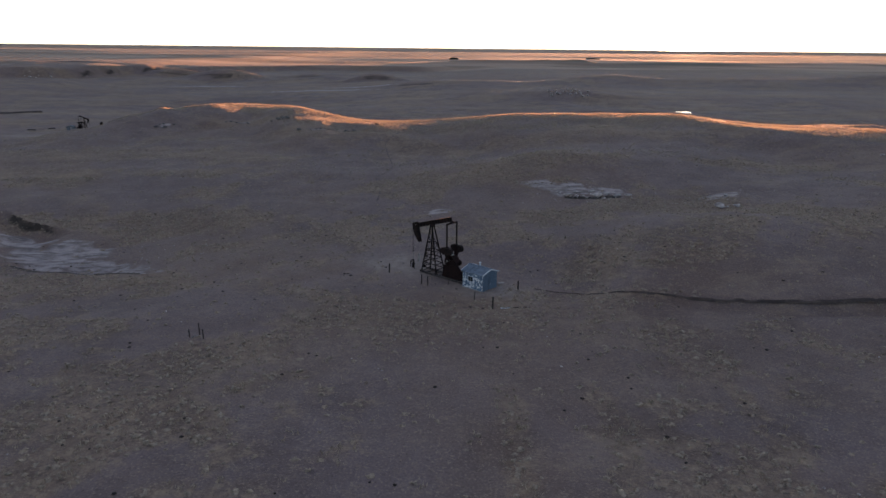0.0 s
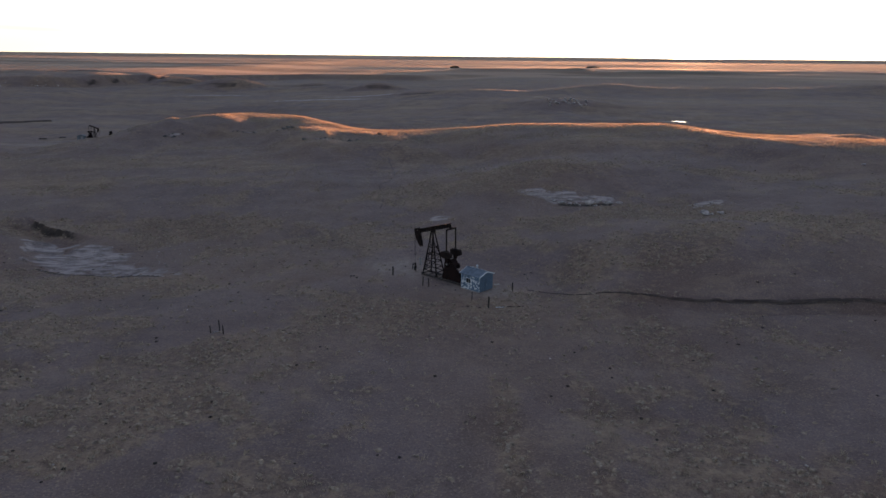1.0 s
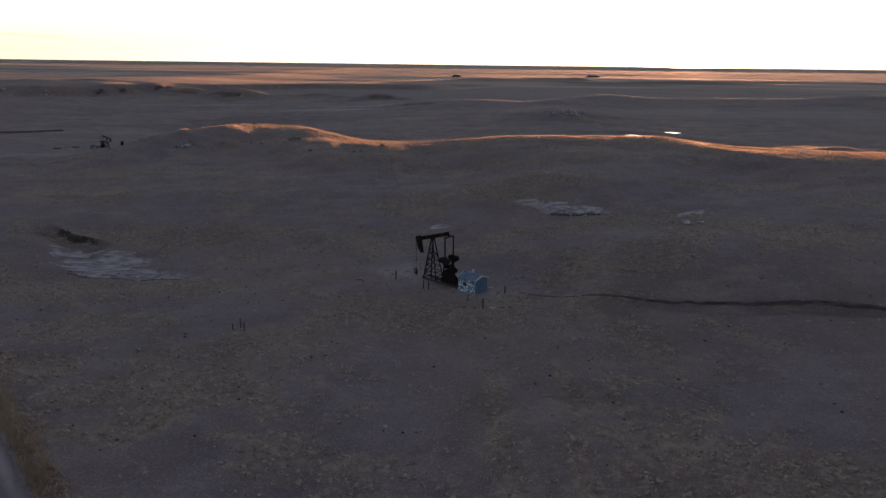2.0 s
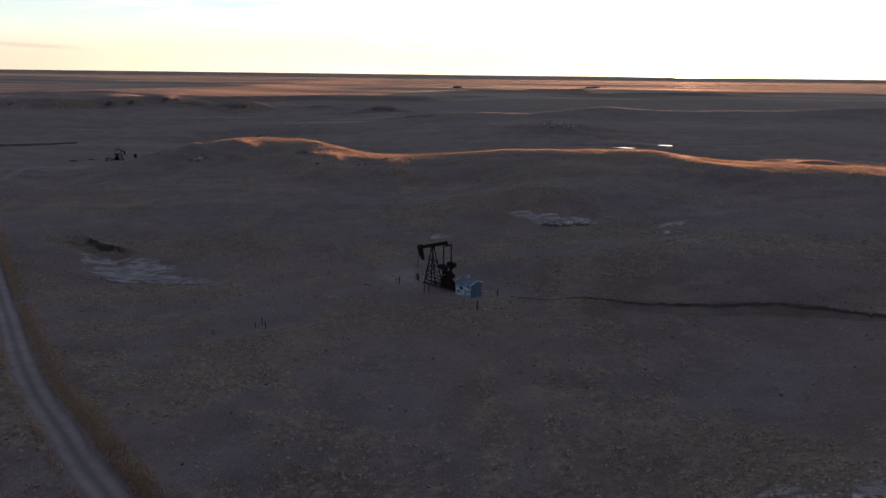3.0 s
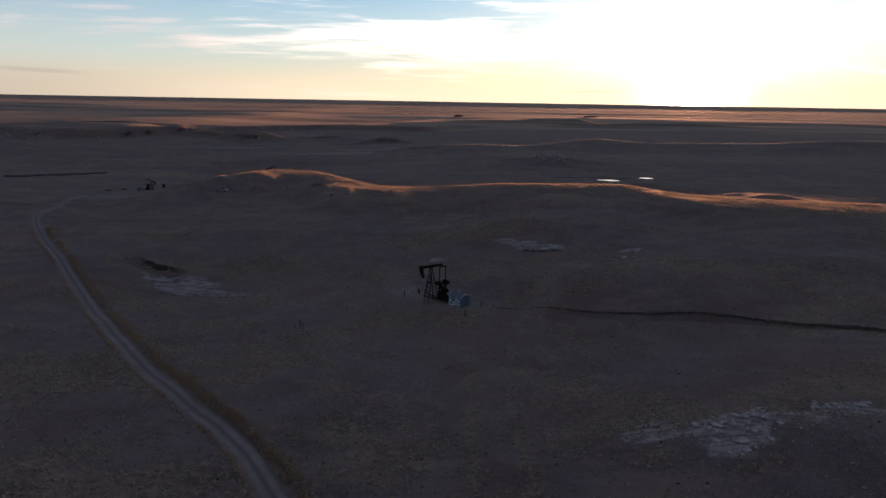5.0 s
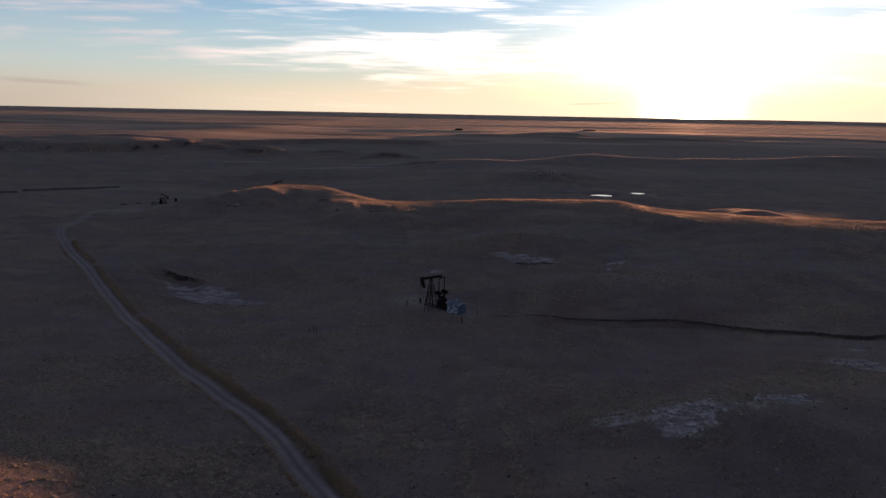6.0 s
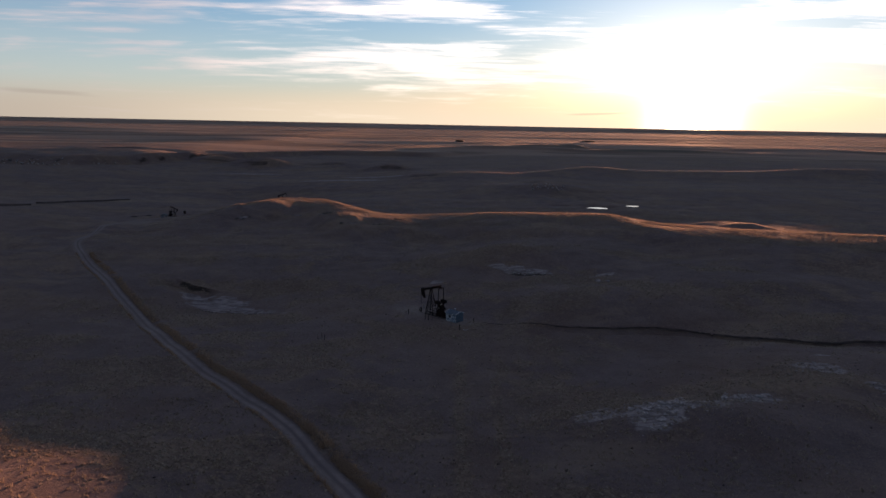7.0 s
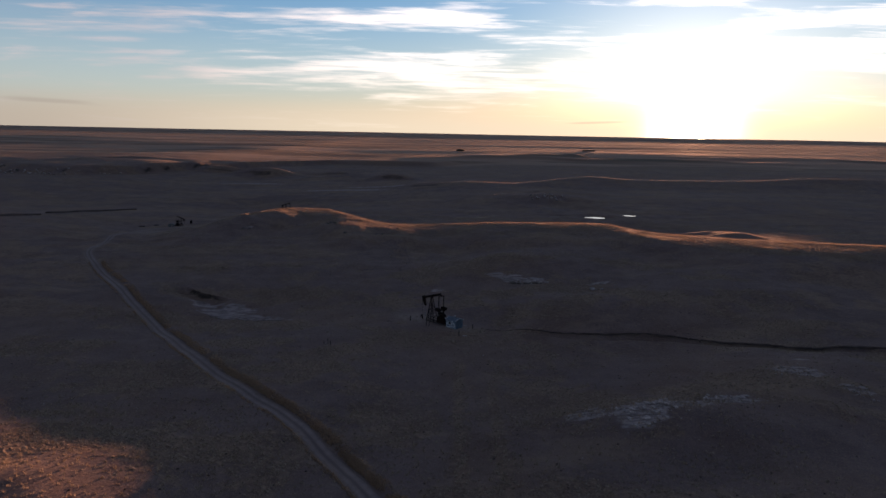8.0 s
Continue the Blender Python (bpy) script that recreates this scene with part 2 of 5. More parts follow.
    t.links.new(blades(t, 5.0, 1.2), stand.inputs["Normal"])
    both = t.nodes.new("ShaderNodeMixShader")
    both.inputs[0].default_value = 0.35
    t.links.new(b.outputs[0], both.inputs[1])
    t.links.new(stand.outputs[0], both.inputs[2])
    t.links.new(both.outputs[0], t.nodes["Material Output"].inputs[0])
    return m


def plain_material(name, dark, light, scale, rough=0.85, metal=0.0, relief=0.01, stretch=None):
    """Two tones of one stuff, mottled at two scales."""
    m, t, b = material(name, rough, metal)
    a, f = grain(t, scale, 5, 0.6, stretch), grain(t, scale * 6, 3, 0.6, stretch)
    c = blend(t, span(t, a, 0.32, 0.68), dark, light)
    c = blend(t, calc(t, "MULTIPLY", span(t, f, 0.5, 0.75), 0.4), c, tuple(v * 0.55 for v in dark))
    t.links.new(c, b.inputs["Base Color"])
    bump(t, b, calc(t, "ADD", a, calc(t, "MULTIPLY", f, 0.4)), 0.6, relief)
    return m


def grass_material(name, dark, light):
    m, t, b = material(name, 0.9)
    g = t.nodes.new("ShaderNodeNewGeometry")
    c = blend(t, g.outputs["Random Per Island"], dark, light)
    c = blend(t, span(t, grain(t, 0.06, 3), 0.4, 0.65), c, tuple(v * 0.7 for v in light))
    t.links.new(c, b.inputs["Base Color"])
    thin = t.nodes.new("ShaderNodeBsdfTranslucent")
    t.links.new(c, thin.inputs[0])
    mix = t.nodes.new("ShaderNodeMixShader")
    mix.inputs[0].default_value = 0.4
    t.links.new(b.outputs[0], mix.inputs[1])
    t.links.new(thin.outputs[0], mix.inputs[2])
    t.links.new(mix.outputs[0], t.nodes["Material Output"].inputs[0])
    return m


def peeling_paint(name, paint, under, amount, scale=1.3):
    m, t, b = material(name, 0.75)
    a, f = grain(t, scale, 6, 0.62), grain(t, 9, 4, 0.6)
    c = blend(t, span(t, f, 0.35, 0.7), tuple(v * 0.8 for v in paint), paint)
    c = blend(t, span(t, grain(t, 2.5, 4, 0.6, (1, 1, 0.12)), 0.5, 0.75), c, tuple(v * 0.6 for v in paint))
    c = blend(t, span(t, a, amount, amount + 0.05), c, under)
    t.links.new(c, b.inputs["Base Color"])
    bump(t, b, calc(t, "ADD", calc(t, "MULTIPLY", span(t, a, amount, amount + 0.05), -0.4), f), 0.4, 0.01)
    return m


M_GROUND = ground_material()
M_ROAD, _t, _b = material("gravel", 0.95)
_c = blend(_t, attribute(_t, "rut"), (0.085, 0.066, 0.060), (0.210, 0.170, 0.155))
_c = blend(_t, calc(_t, "MULTIPLY", span(_t, grain(_t, 0.45, 5, 0.65), 0.40, 0.62), 0.4), _c, (0.100, 0.084, 0.078))
_c = blend(_t, calc(_t, "MULTIPLY", span(_t, grain(_t, 5.0, 4, 0.65), 0.52, 0.7), 0.5), _c, (0.190, 0.166, 0.152))
_t.links.new(_c, _b.inputs["Base Color"])
bump(_t, _b, grain(_t, 4.0, 5, 0.65), 0.7, 0.08)
M_ROCK = plain_material("sandstone", (0.135, 0.118, 0.110), (0.430, 0.384, 0.355), 2.2, 0.92, 0, 0.10)
M_HUT = plain_material("weathered_grey_sheet", (0.075, 0.08, 0.085), (0.14, 0.15, 0.155), 1.5, 0.8, 0.1, 0.005)
M_DARK_ROCK = plain_material("lichened_stone", (0.06, 0.056, 0.054), (0.14, 0.132, 0.126), 0.9, 0.92, 0, 0.06)
M_RUST = plain_material("rusted_black_steel", (0.009, 0.0075, 0.007), (0.024, 0.015, 0.013), 2.2, 0.8, 0.0, 0.006)
M_RUST.node_tree.nodes["Principled BSDF"].inputs["Specular IOR Level"].default_value = 0.04
M_RED_RUST = plain_material("red_brown_steel", (0.010, 0.0062, 0.0058), (0.019, 0.0098, 0.0088), 2.0, 0.85, 0.0, 0.006)
M_RED_RUST.node_tree.nodes["Principled BSDF"].inputs["Specular IOR Level"].default_value = 0.05
M_SKID = plain_material("dusty_brown_steel", (0.034, 0.027, 0.025), (0.078, 0.062, 0.055), 3, 0.9, 0.0, 0.004)
M_STEEL = plain_material("worn_steel", (0.12, 0.115, 0.11), (0.25, 0.24, 0.23), 3, 0.45, 0.7, 0.003)
M_POST = plain_material("tarred_post", (0.016, 0.013, 0.012), (0.040, 0.032, 0.028), 6, 0.85, 0, 0.01, (1, 1, 0.2))
M_WOOD = plain_material("grey_timber", (0.16, 0.145, 0.13), (0.29, 0.27, 0.25), 5, 0.85, 0, 0.008, (1, 1, 0.2))
M_SHED_WHITE = peeling_paint("peeling_blue_paint", (0.090, 0.140, 0.195), (0.50, 0.51, 0.50), 0.49, 2.4)
M_SHED_BLUE = peeling_paint("faded_blue_paint", (0.078, 0.118, 0.158), (0.24, 0.26, 0.28), 0.62, 2.2)
M_ROOF = plain_material("blue_grey_sheet_metal", (0.058, 0.086, 0.114), (0.115, 0.152, 0.188), 1.6, 0.6, 0.15, 0.004)
M_TRIM = plain_material("white_trim", (0.30, 0.33, 0.35), (0.52, 0.54, 0.55), 5, 0.7, 0, 0.003)
M_GLASS_DARK = plain_material("dusty_dark_glass", (0.010, 0.012, 0.014), (0.025, 0.028, 0.03), 3, 0.2, 0, 0.001)
M_GRASS = grass_material("straw", (0.150, 0.118, 0.088), (0.390, 0.318, 0.235))
M_TUSSOCK = plain_material("matted_straw", (0.120, 0.093, 0.072), (0.275, 0.218, 0.160), 3.5, 0.95, 0, 0.06)
M_VERGE = grass_material("tall_straw", (0.190, 0.126, 0.084), (0.460, 0.320, 0.212))
M_EARTH_SHADE = plain_material("earth_and_shade", (0.036, 0.027, 0.024), (0.074, 0.055, 0.047), 0.7, 0.95, 0, 0.05)
M_RUT = plain_material("rutted_soil", (0.066, 0.050, 0.045), (0.108, 0.082, 0.072), 0.9, 0.95, 0, 0.05)
M_DUNG = plain_material("dark_clod", (0.010, 0.008, 0.007), (0.022, 0.018, 0.015), 4, 0.95, 0, 0.02)
M_WATER, _t, _b = material("still_water", 0.03)
_b.inputs["Base Color"].default_value = (0.02, 0.025, 0.03, 1)
_b.inputs["Specular IOR Level"].default_value = 0.6
bump(_t, _b, grain(_t, 0.8, 2), 0.05, 0.02)
M_TREE = plain_material("dark_foliage", (0.020, 0.022, 0.016), (0.045, 0.045, 0.030), 0.3, 0.95, 0, 0.1)

# ---- the lie of the land ----
BASE_Y = [-900, -400, -200, -90, -50, -20, 40, 110, 190, 300, 400, 520, 650, 900, 1500, 2600, 3500, 4250, 5200]
BASE_Z = [16, 14, 9, 2.6, 0.7, 0, 0.2, 1.5, 1.0, 0.5, 2, 4, 5.4, 7, 10, 13, 13.5, 26, 24]
NEAR_RIDGE = (
    [-190, -135, -113, -97, -74, -55, -34, 0, 22, 42, 62, 78, 94, 106, 120, 150, 200, 280],
    [195, 190, 195, 214, 222, 188, 168, 166, 150, 148, 150, 146, 124, 116, 108, 98, 86, 75],
    [0, 2, 5.0, 6.6, 5.2, 6, 5, 4.8, 7.8, 8.3, 8.3, 8.2, 7.0, 7.1, 7.7, 8.3, 9, 9],
)
SPUR = (
    [100, 120, 140, 160, 200, 300],
    [225, 215, 195, 188, 172, 165],
    [0, 1.0, 1.6, 1.6, 1.5, 1],
)
SECOND_RIDGE = (
    [-120, -70, -32, 28, 70, 95, 140, 180, 250, 310, 370, 500],
    [480, 465, 447, 435, 455, 470, 506, 512, 505, 525, 530, 540],
    [0, 0.5, 2.4, 4.8, 3.8, 5.6, 6.9, 4.3, 5.2, 4.8, 8, 7.5],
)
PLATEAU = (
    [-1400, -900, -500, -440, -394, -345, -305, -260, -200, -115, 40, 200],
    [760, 660, 560, 520, 497, 505, 590, 690, 765, 800, 850, 920],
)
PLATEAU_TOP = (
    [-900, -500, -440, -390, -345, -300, -200, -100, 100, 400],
    [4.5, 8.5, 9.8, 10.3, 10.0, 8.2, 7.0, 7.8, 9.2, 9.5],
)
NEAR_HILLS = [
    (45, 10, 5.3, 30, 22),
    (45, -15, -0.8, 25, 20),
    (48, -68, 4.1, 22, 12),
    (75, -45, 4.7, 28, 22),
    (95, 35, 5.7, 40, 35),
    (40, 70, 2.6, 30, 28),
    (15, 62, 3.2, 22, 25),
    (-60, 20, -3.9, 35, 30),
    (-120, 70, -1.9, 50, 60),
    (-45, -100, 4.8, 24, 22),
    (-12, -90, -1.4, 22, 22),
    (-90, -110, 4.9, 30, 30),
    (-40, 80, 0.5, 40, 35),
    (0, 105, -0.9, 35, 30),
    (60, 90, 4.1, 45, 30),
    (45, 118, -1.7, 40, 18),
    (130, 60, 1.9, 40, 30),
    (130, 10, 2.5, 45, 45),
    (-60, -35, 0.5, 35, 30),
    (60, -120, 4.0, 40, 35),
]
FAR_HILLS = [
    (-160, 200, -5.9, 60, 60),
    (-280, 310, -7.1, 110, 90),
    (-210, 450, -5.6, 100, 90),
    (140, 145, 3.1, 45, 28),
    (240, 60, 2.2, 70, 60),
    (60, 345, 3.6, 70, 50),
    (220, 340, 3.8, 90, 70),
    (95, 240, 1.4, 45, 30),
    (10, 260, 0.8, 60, 40),
    (150, -60, 5.0, 50, 50),
    (-30, 170, -1.2, 30, 24),
    (-100, 172, 2.9, 19, 22),
    (90, 388, 2.4, 35, 25),
    (-106, 203, 0.6, 18, 14),
    (-130, 320, -8.2, 62, 48),
    (0, 415, 0.5, 40, 25),
    (-202, 562, 10.0, 32, 15),
    (-262, 608, 7.5, 34, 13),
    (-130, 590, 4.5, 36, 14),
    (-57, 508, 7.0, 26, 11),
    (-22, 428, 1.5, 26, 11),
    (165, 1085, 5.5, 60, 24),
    (222, 1105, 5, 26, 20),
    (350, 1200, 3, 150, 40),
    (700, 1180, 5, 170, 60),
    (-420, 610, 2.5, 50, 14),
    (25.2, 71, 1.5, 14, 9),
    (-34, 138, -1.6, 15, 9),
    (109, 38, -1.3, 16, 12),
    (52, -65, -0.7, 12, 8),
    (-175, 108, -1.3, 38, 32),
    (150, 930, 4.2, 130, 26),
    (370, 965, 5.0, 150, 26),
    (640, 1000, 3.2, 170, 30),
    (-98, 535, 2.6, 55, 15),
    (-30, -96, -0.9, 13, 12),
    (45, 932, 3.8, 85, 26),
    (56, -62, -0.8, 10, 7),
    (-38, -100, -0.5, 15, 12),
    (136, 166, 1.6, 17, 9),
    (141, 153, 1.6, 13, 9),
    (146, 142, 1.2, 12, 10),
    (62, -59, 1.3, 20, 15),
    (-900, 1500, 3.6, 260, 30),
    (-1150, 1850, 4.5, 260, 40),
    (-620, 1250, 2.0, 150, 18),
    (-430, 1130, 1.8, 120, 15),
    (-60, 1250, 1.6, 120, 16),
    (-405, 690, 1.3, 34, 9),
    (74, 331, 3.4, 34, 22),
    (32, -70, 0.8, 9, 9),
]
HILLS = NEAR_HILLS + FAR_HILLS


def glide(v, knots, values):
    """Smooth steps from value to value over the knots."""
    v, k, h = np.asarray(v, float), np.array(knots, float), np.array(values, float)
    i = np.clip(np.searchsorted(k, v) - 1, 0, len(k) - 2)
    s = np.clip((v - k[i]) / (k[i + 1] - k[i]), 0, 1)
    slope = np.gradient(h, k)
    d = k[i + 1] - k[i]
    return ((2 * s**3 - 3 * s**2 + 1) * h[i] + (s**3 - 2 * s**2 + s) * d * slope[i]
            + (3 * s**2 - 2 * s**3) * h[i + 1] + (s**3 - s**2) * d * slope[i + 1])


def ridge(x, y, xs, ys, hs, front, back, brow=4.6):
    """A ridge whose crest runs through xs, ys with heights hs over the land round it."""
    d = y - glide(x, xs, ys)
    fall = np.where(d < 0, np.abs(d / front) ** brow, (d / back) ** 2)
    return glide(x, xs, hs) * np.exp(-fall)


def land(x, y):
    """The broad fall of the land, with the ridges and the hills."""
    x, y = np.asarray(x, float), np.asarray(y, float)
    far = np.clip((y - 1000) / 3000, 0, 1)
    rim = y + ease(y, 2200, 3200) * 900 * ripple(x, 0 * y + 50, 1500)
    plain = glide(rim, BASE_Y, BASE_Z) + far * far * (3 - 2 * far) * 9 * np.clip(x / 2600, -1.2, 1.2)
    z = plain + ridge(x, y, *NEAR_RIDGE, 50, 26, 4.6 - 1.3 * np.clip((x - 70) / 40, 0, 1)) + ridge(x, y, *SPUR, 24, 26, 1.5) + ridge(x, y, *SECOND_RIDGE, 42, 27, 1.7)
    # the basin on the west side and the low scarp that ends it
    west = np.clip((90 - x) / 110, 0, 1)
    west = west * west * (3 - 2 * west)
    z = z - 5.0 * west * np.clip((y - 470) / 130, 0, 1) * np.clip((1900 - y) / 600, 0, 1)
    edge = np.clip((y - glide(x, *PLATEAU) - 12 * np.sin(x / 31) - 6 * np.sin(x / 13 + 1) + 18) / 26, 0, 1) ** 2
    top = glide(x, *PLATEAU_TOP)
    rise = np.clip((y - 780) / 3000, 0, 1)
    broad = np.clip((700 - x) / 900, 0, 1)
    z = z + broad * broad * (3 - 2 * broad) * edge * (2 - edge) * (top + (plain - top) * rise - z)
    for hx, hy, amp, sx, sy in HILLS:
        z = z + amp * np.exp(-((x - hx) / sx) ** 2 - ((y - hy) / sy) ** 2)
    return z


GRAD = np.random.RandomState(7).normal(size=(256, 2))
GRAD /= np.linalg.norm(GRAD, axis=1)[:, None]
PERM = np.random.RandomState(8).permutation(256)


def ripple(x, y, size):
    """Smooth noise, about -0.7 to 0.7, with bumps of about that size in metres."""
    x, y = np.asarray(x, float) / size, np.asarray(y, float) / size
    i, j = np.floor(x).astype(int), np.floor(y).astype(int)
    u, v = x - i, y - j
    def corner(a, b):
        g = GRAD[PERM[(PERM[(i + a) & 255] + j + b) & 255]]
        return g[..., 0] * (u - a) + g[..., 1] * (v - b)
    su, sv = u * u * u * (u * (6 * u - 15) + 10), v * v * v * (v * (6 * v - 15) + 10)
    return (corner(0, 0) * (1 - su) + corner(1, 0) * su) * (1 - sv) + (corner(0, 1) * (1 - su) + corner(1, 1) * su) * sv


def ease(v, a, b):
    s = np.clip((v - a) / (b - a), 0, 1)
    return s * s * (3 - 2 * s)


def along(x, y, line):
    """Distance to a line of places, the side (left of its way is +) and how far along it."""
    x, y = np.asarray(x, float), np.asarray(y, float)
    best, side, far = np.full(x.shape, 1e9), np.zeros(x.shape), np.zeros(x.shape)
    run = 0.0
    for (ax, ay), (bx, by) in zip(line, line[1:]):
        dx, dy = bx - ax, by - ay
        n = math.hypot(dx, dy)
        s = np.clip(((x - ax) * dx + (y - ay) * dy) / n**2, 0, 1)
        d = np.hypot(x - ax - s * dx, y - ay - s * dy)
        hit = d < best
        best = np.where(hit, d, best)
        side = np.where(hit, np.sign((y - ay) * dx - (x - ax) * dy), side)
        far = np.where(hit, run + s * n, far)
        run += n
    return best, side, far / run


def spot(x, y, cx, cy, rx, ry, turn=0.0):
    """1 at the middle of an oval, 0 at its edge and below 0 outside."""
    c, s = math.cos(radians(turn)), math.sin(radians(turn))
    dx, dy = x - cx, y - cy
    return 1 - np.hypot((dx * c + dy * s) / rx, (dy * c - dx * s) / ry)


def smooth_line(line, steps):
    """More places along a line, rounded (Catmull-Rom)."""
    p = [np.array(a, float) for a in line]
    p = [2 * p[0] - p[1], *p, 2 * p[-1] - p[-2]]
    out = []
    for a, b, c, d in zip(p, p[1:], p[2:], p[3:]):
        for k in range(steps):
            s = k / steps
            out.append(tuple(0.5 * (2 * b + (c - a) * s + (2 * a - 5 * b + 4 * c - d) * s**2 + (3 * b - a - 3 * c + d) * s**3)))
    return out + [tuple(p[-2])]


ROAD = smooth_line([(60, -215), (30, -158), (6, -116), (-6.2, -95.5), (-15.1, -81.3), (-25, -67), (-36, -54.8), (-52, -36), (-68, -14), (-91, 17.5),
                    (-114.5, 50), (-134, 76), (-151, 103), (-155.5, 124), (-163, 158), (-166, 190), (-157, 207)], 5)
TRACK = smooth_line([(-13.6, 48), (-13.7, 56), (-14.3, 62.5), (-15.7, 71), (-13.4, 77), (-13.2, 86), (-14.3, 96.5), (-17.3, 116), (-17.4, 122), (-15, 130), (-12.8, 140), (-10.5, 152)], 3)
GULLY = smooth_line([(12, -1.5), (25, -6.5), (34, -9), (46, -9.7), (58, -10), (70, -13.5), (80, -18), (90, -20.8), (102, -20.5), (125, -27), (160, -36)], 3)
PAN_BANK = smooth_line([(-88, 46.5), (-85.5, 43.8), (-82, 40.6), (-78, 38.3), (-73.5, 36.8), (-68, 34.6)], 3)
PAN_LIP = smooth_line([(-80, 33.5), (-78.5, 29), (-74.5, 22.5), (-69.5, 18), (-63.5, 14.2), (-56, 13.4), (-51, 13.4), (-44.5, 10.4)], 3)
FAR_BANK = smooth_line([(-268, 200), (-257, 209), (-250, 217), (-244, 224)], 2)
FAR_BANK_2 = smooth_line([(-250, 238), (-245, 248), (-239, 260), (-227, 269), (-212, 280)], 2)


def cut(x, y, line, depth, back, wobble=0.6, taper=0.06):
    """A low bank: the ground on the right of the line lies lower by depth and comes up again over back metres."""
    d, side, f = along(x, y, line)
    d = d * side + wobble * ripple(x, y, 5.0)
    ends = ease(f, 0, taper) * ease(1 - f, 0, taper)
    drop = np.where(d > 0, 0.25 * depth * np.exp(-np.abs(d) / 1.5), 0) - np.where(d <= 0, depth * ease(-d, -0.7, 1.5) * np.exp(-(np.maximum(-d - 1.0, 0) / back) ** 2), 0)
    return drop * ends


def bank_mask(x, y, line, width=1.0, wobble=0.6, taper=0.06):
    d, side, f = along(x, y, line)
    d = d * side + wobble * ripple(x, y, 5.0)
    width = width * (1.25 - 0.8 * f) + 0.35 * ripple(x, y, 2.4)
    return ease(d, -2.4 * width, -0.3) * (1 - ease(d, 0.0, 1.4)) * ease(f, 0, taper) * ease(1 - f, 0, taper)


PONDS = ((93.5, 248, 10, 9, 0.85), (117.5, 257, 8, 7, 1.6), (69, 249, 6, 2.5, 0.85))


def ground_at(x, y):
    """The height of the ground, with its small rises, banks and the road's bed."""
    x, y = np.asarray(x, float), np.asarray(y, float)
    r = np.hypot(x, y)
    z = land(x, y)
    calm = ease(r, 9, 40)
    close = (1 - ease(r, 260, 480)) * (1 - 0.7 * np.exp(-((y - glide(x, NEAR_RIDGE[0], NEAR_RIDGE[1]) + 12) / 22) ** 2))
    z = z + calm * (0.7 * (1 - 0.8 * ease(r, 450, 800)) * (0.35 + 0.65 * close) * ripple(x, y, 46) + 0.68 * close * ripple(x + 31, y, 17) + 0.28 * close * ripple(x, y + 77, 6.5)) + 0.07 * close * ripple(x, y, 2.6)
    up_hill = y - glide(x, NEAR_RIDGE[0], NEAR_RIDGE[1])
    face = ease(up_hill, -95, -55) * ease(-up_hill, 10, 30) * ease(-x, -40, 10)
    z = z + face * (1.7 * ripple(x + 0.35 * y, y * 0.35, 17) + 0.9 * ripple(x + 0.2 * y + 50, y * 0.5, 7))
    wide = ease(y, 380, 800)
    z = z + wide * (1 + 0.5 * ease(x, -60, 80) * ease(-y, -1500, -1000)) * (0.10 * ripple(x * 0.2, y, 170) + 1.25 * ease(y, 760, 950) * ease(-y, -2700, -1900) * ripple(x * 0.14, y, 105) + 0.45 * ease(y, 760, 950) * ease(-y, -1500, -1150) * ripple(x * 0.12 + 400, y, 50)) + ease(y, 1200, 2400) * 1.6 * ripple(x * 0.22, y, 330)
    hummocks = ease(y, 400, 500) * ease(-y, -760, -600) * ease(-x, -160, 60)
    z = z + hummocks * (2.6 * ripple(x, y, 62) + 1.3 * ripple(x, y + 40, 27))
    z = z + ease(-y, 140, 260) * 2.0 * ripple(x, y, 90)
    z = z + cut(x, y, GULLY, 1.0, 1.6, 0.5) * ease(x, 15, 45) + cut(x, y, PAN_BANK, 1.7, 4.0, 0.5, 0.2) + cut(x, y, [p for p in PAN_LIP[::-1]], 0.7, 6.0, 0.3)
    pan = spot(x, y, -62.5, 22, 16, 7.5, -25) + 0.35 * ripple(x, y, 7)
    z = z - 0.5 * ease(pan, 0, 0.5) + 0.5 * ease(pan, 0, 0.4) * ripple(x * 0.3, y * 1.1, 2.6)
    pad = ease(spot(x, y, 2.5, 0, 24, 21), 0.0, 0.45)
    z = z * (1 - pad) + (0.05 * ripple(x, y, 2.6) + 0.02) * pad
    d, side, f = along(x, y, ROAD)
    z = z - 0.25 * (1 - ease(d, 1.5, 2.2)) + 0.35 * np.where(side < 0, np.exp(-((d - 3.4) / 1.0) ** 2), 0.2 * np.exp(-((d - 3.1) / 0.8) ** 2))
    for px, py, rx, ry, level in PONDS:
        wet = ease(spot(x, y, px, py, rx, ry), -0.5, 0.3)
        z = z * (1 - wet) + (level - 0.25) * wet
    return z


def spacing(marks, end, grow, grow_back):
    """Grid lines: marks are (from, step) pairs, the last one closes; wider and wider beyond."""
    mid, step = [], 1.0
    for (a, d), (b, _) in zip(marks, marks[1:]):
        mid += list(np.arange(a, b - d / 2, d))
    mid.append(marks[-1][0])
    a, s = mid[-1], step
    while a < end:
        s *= grow
        a += s
        mid.append(a)
    a, s = mid[0], step
    while a > -end:
        s *= grow_back
        a -= s
        mid.insert(0, a)
    return np.array(mid)


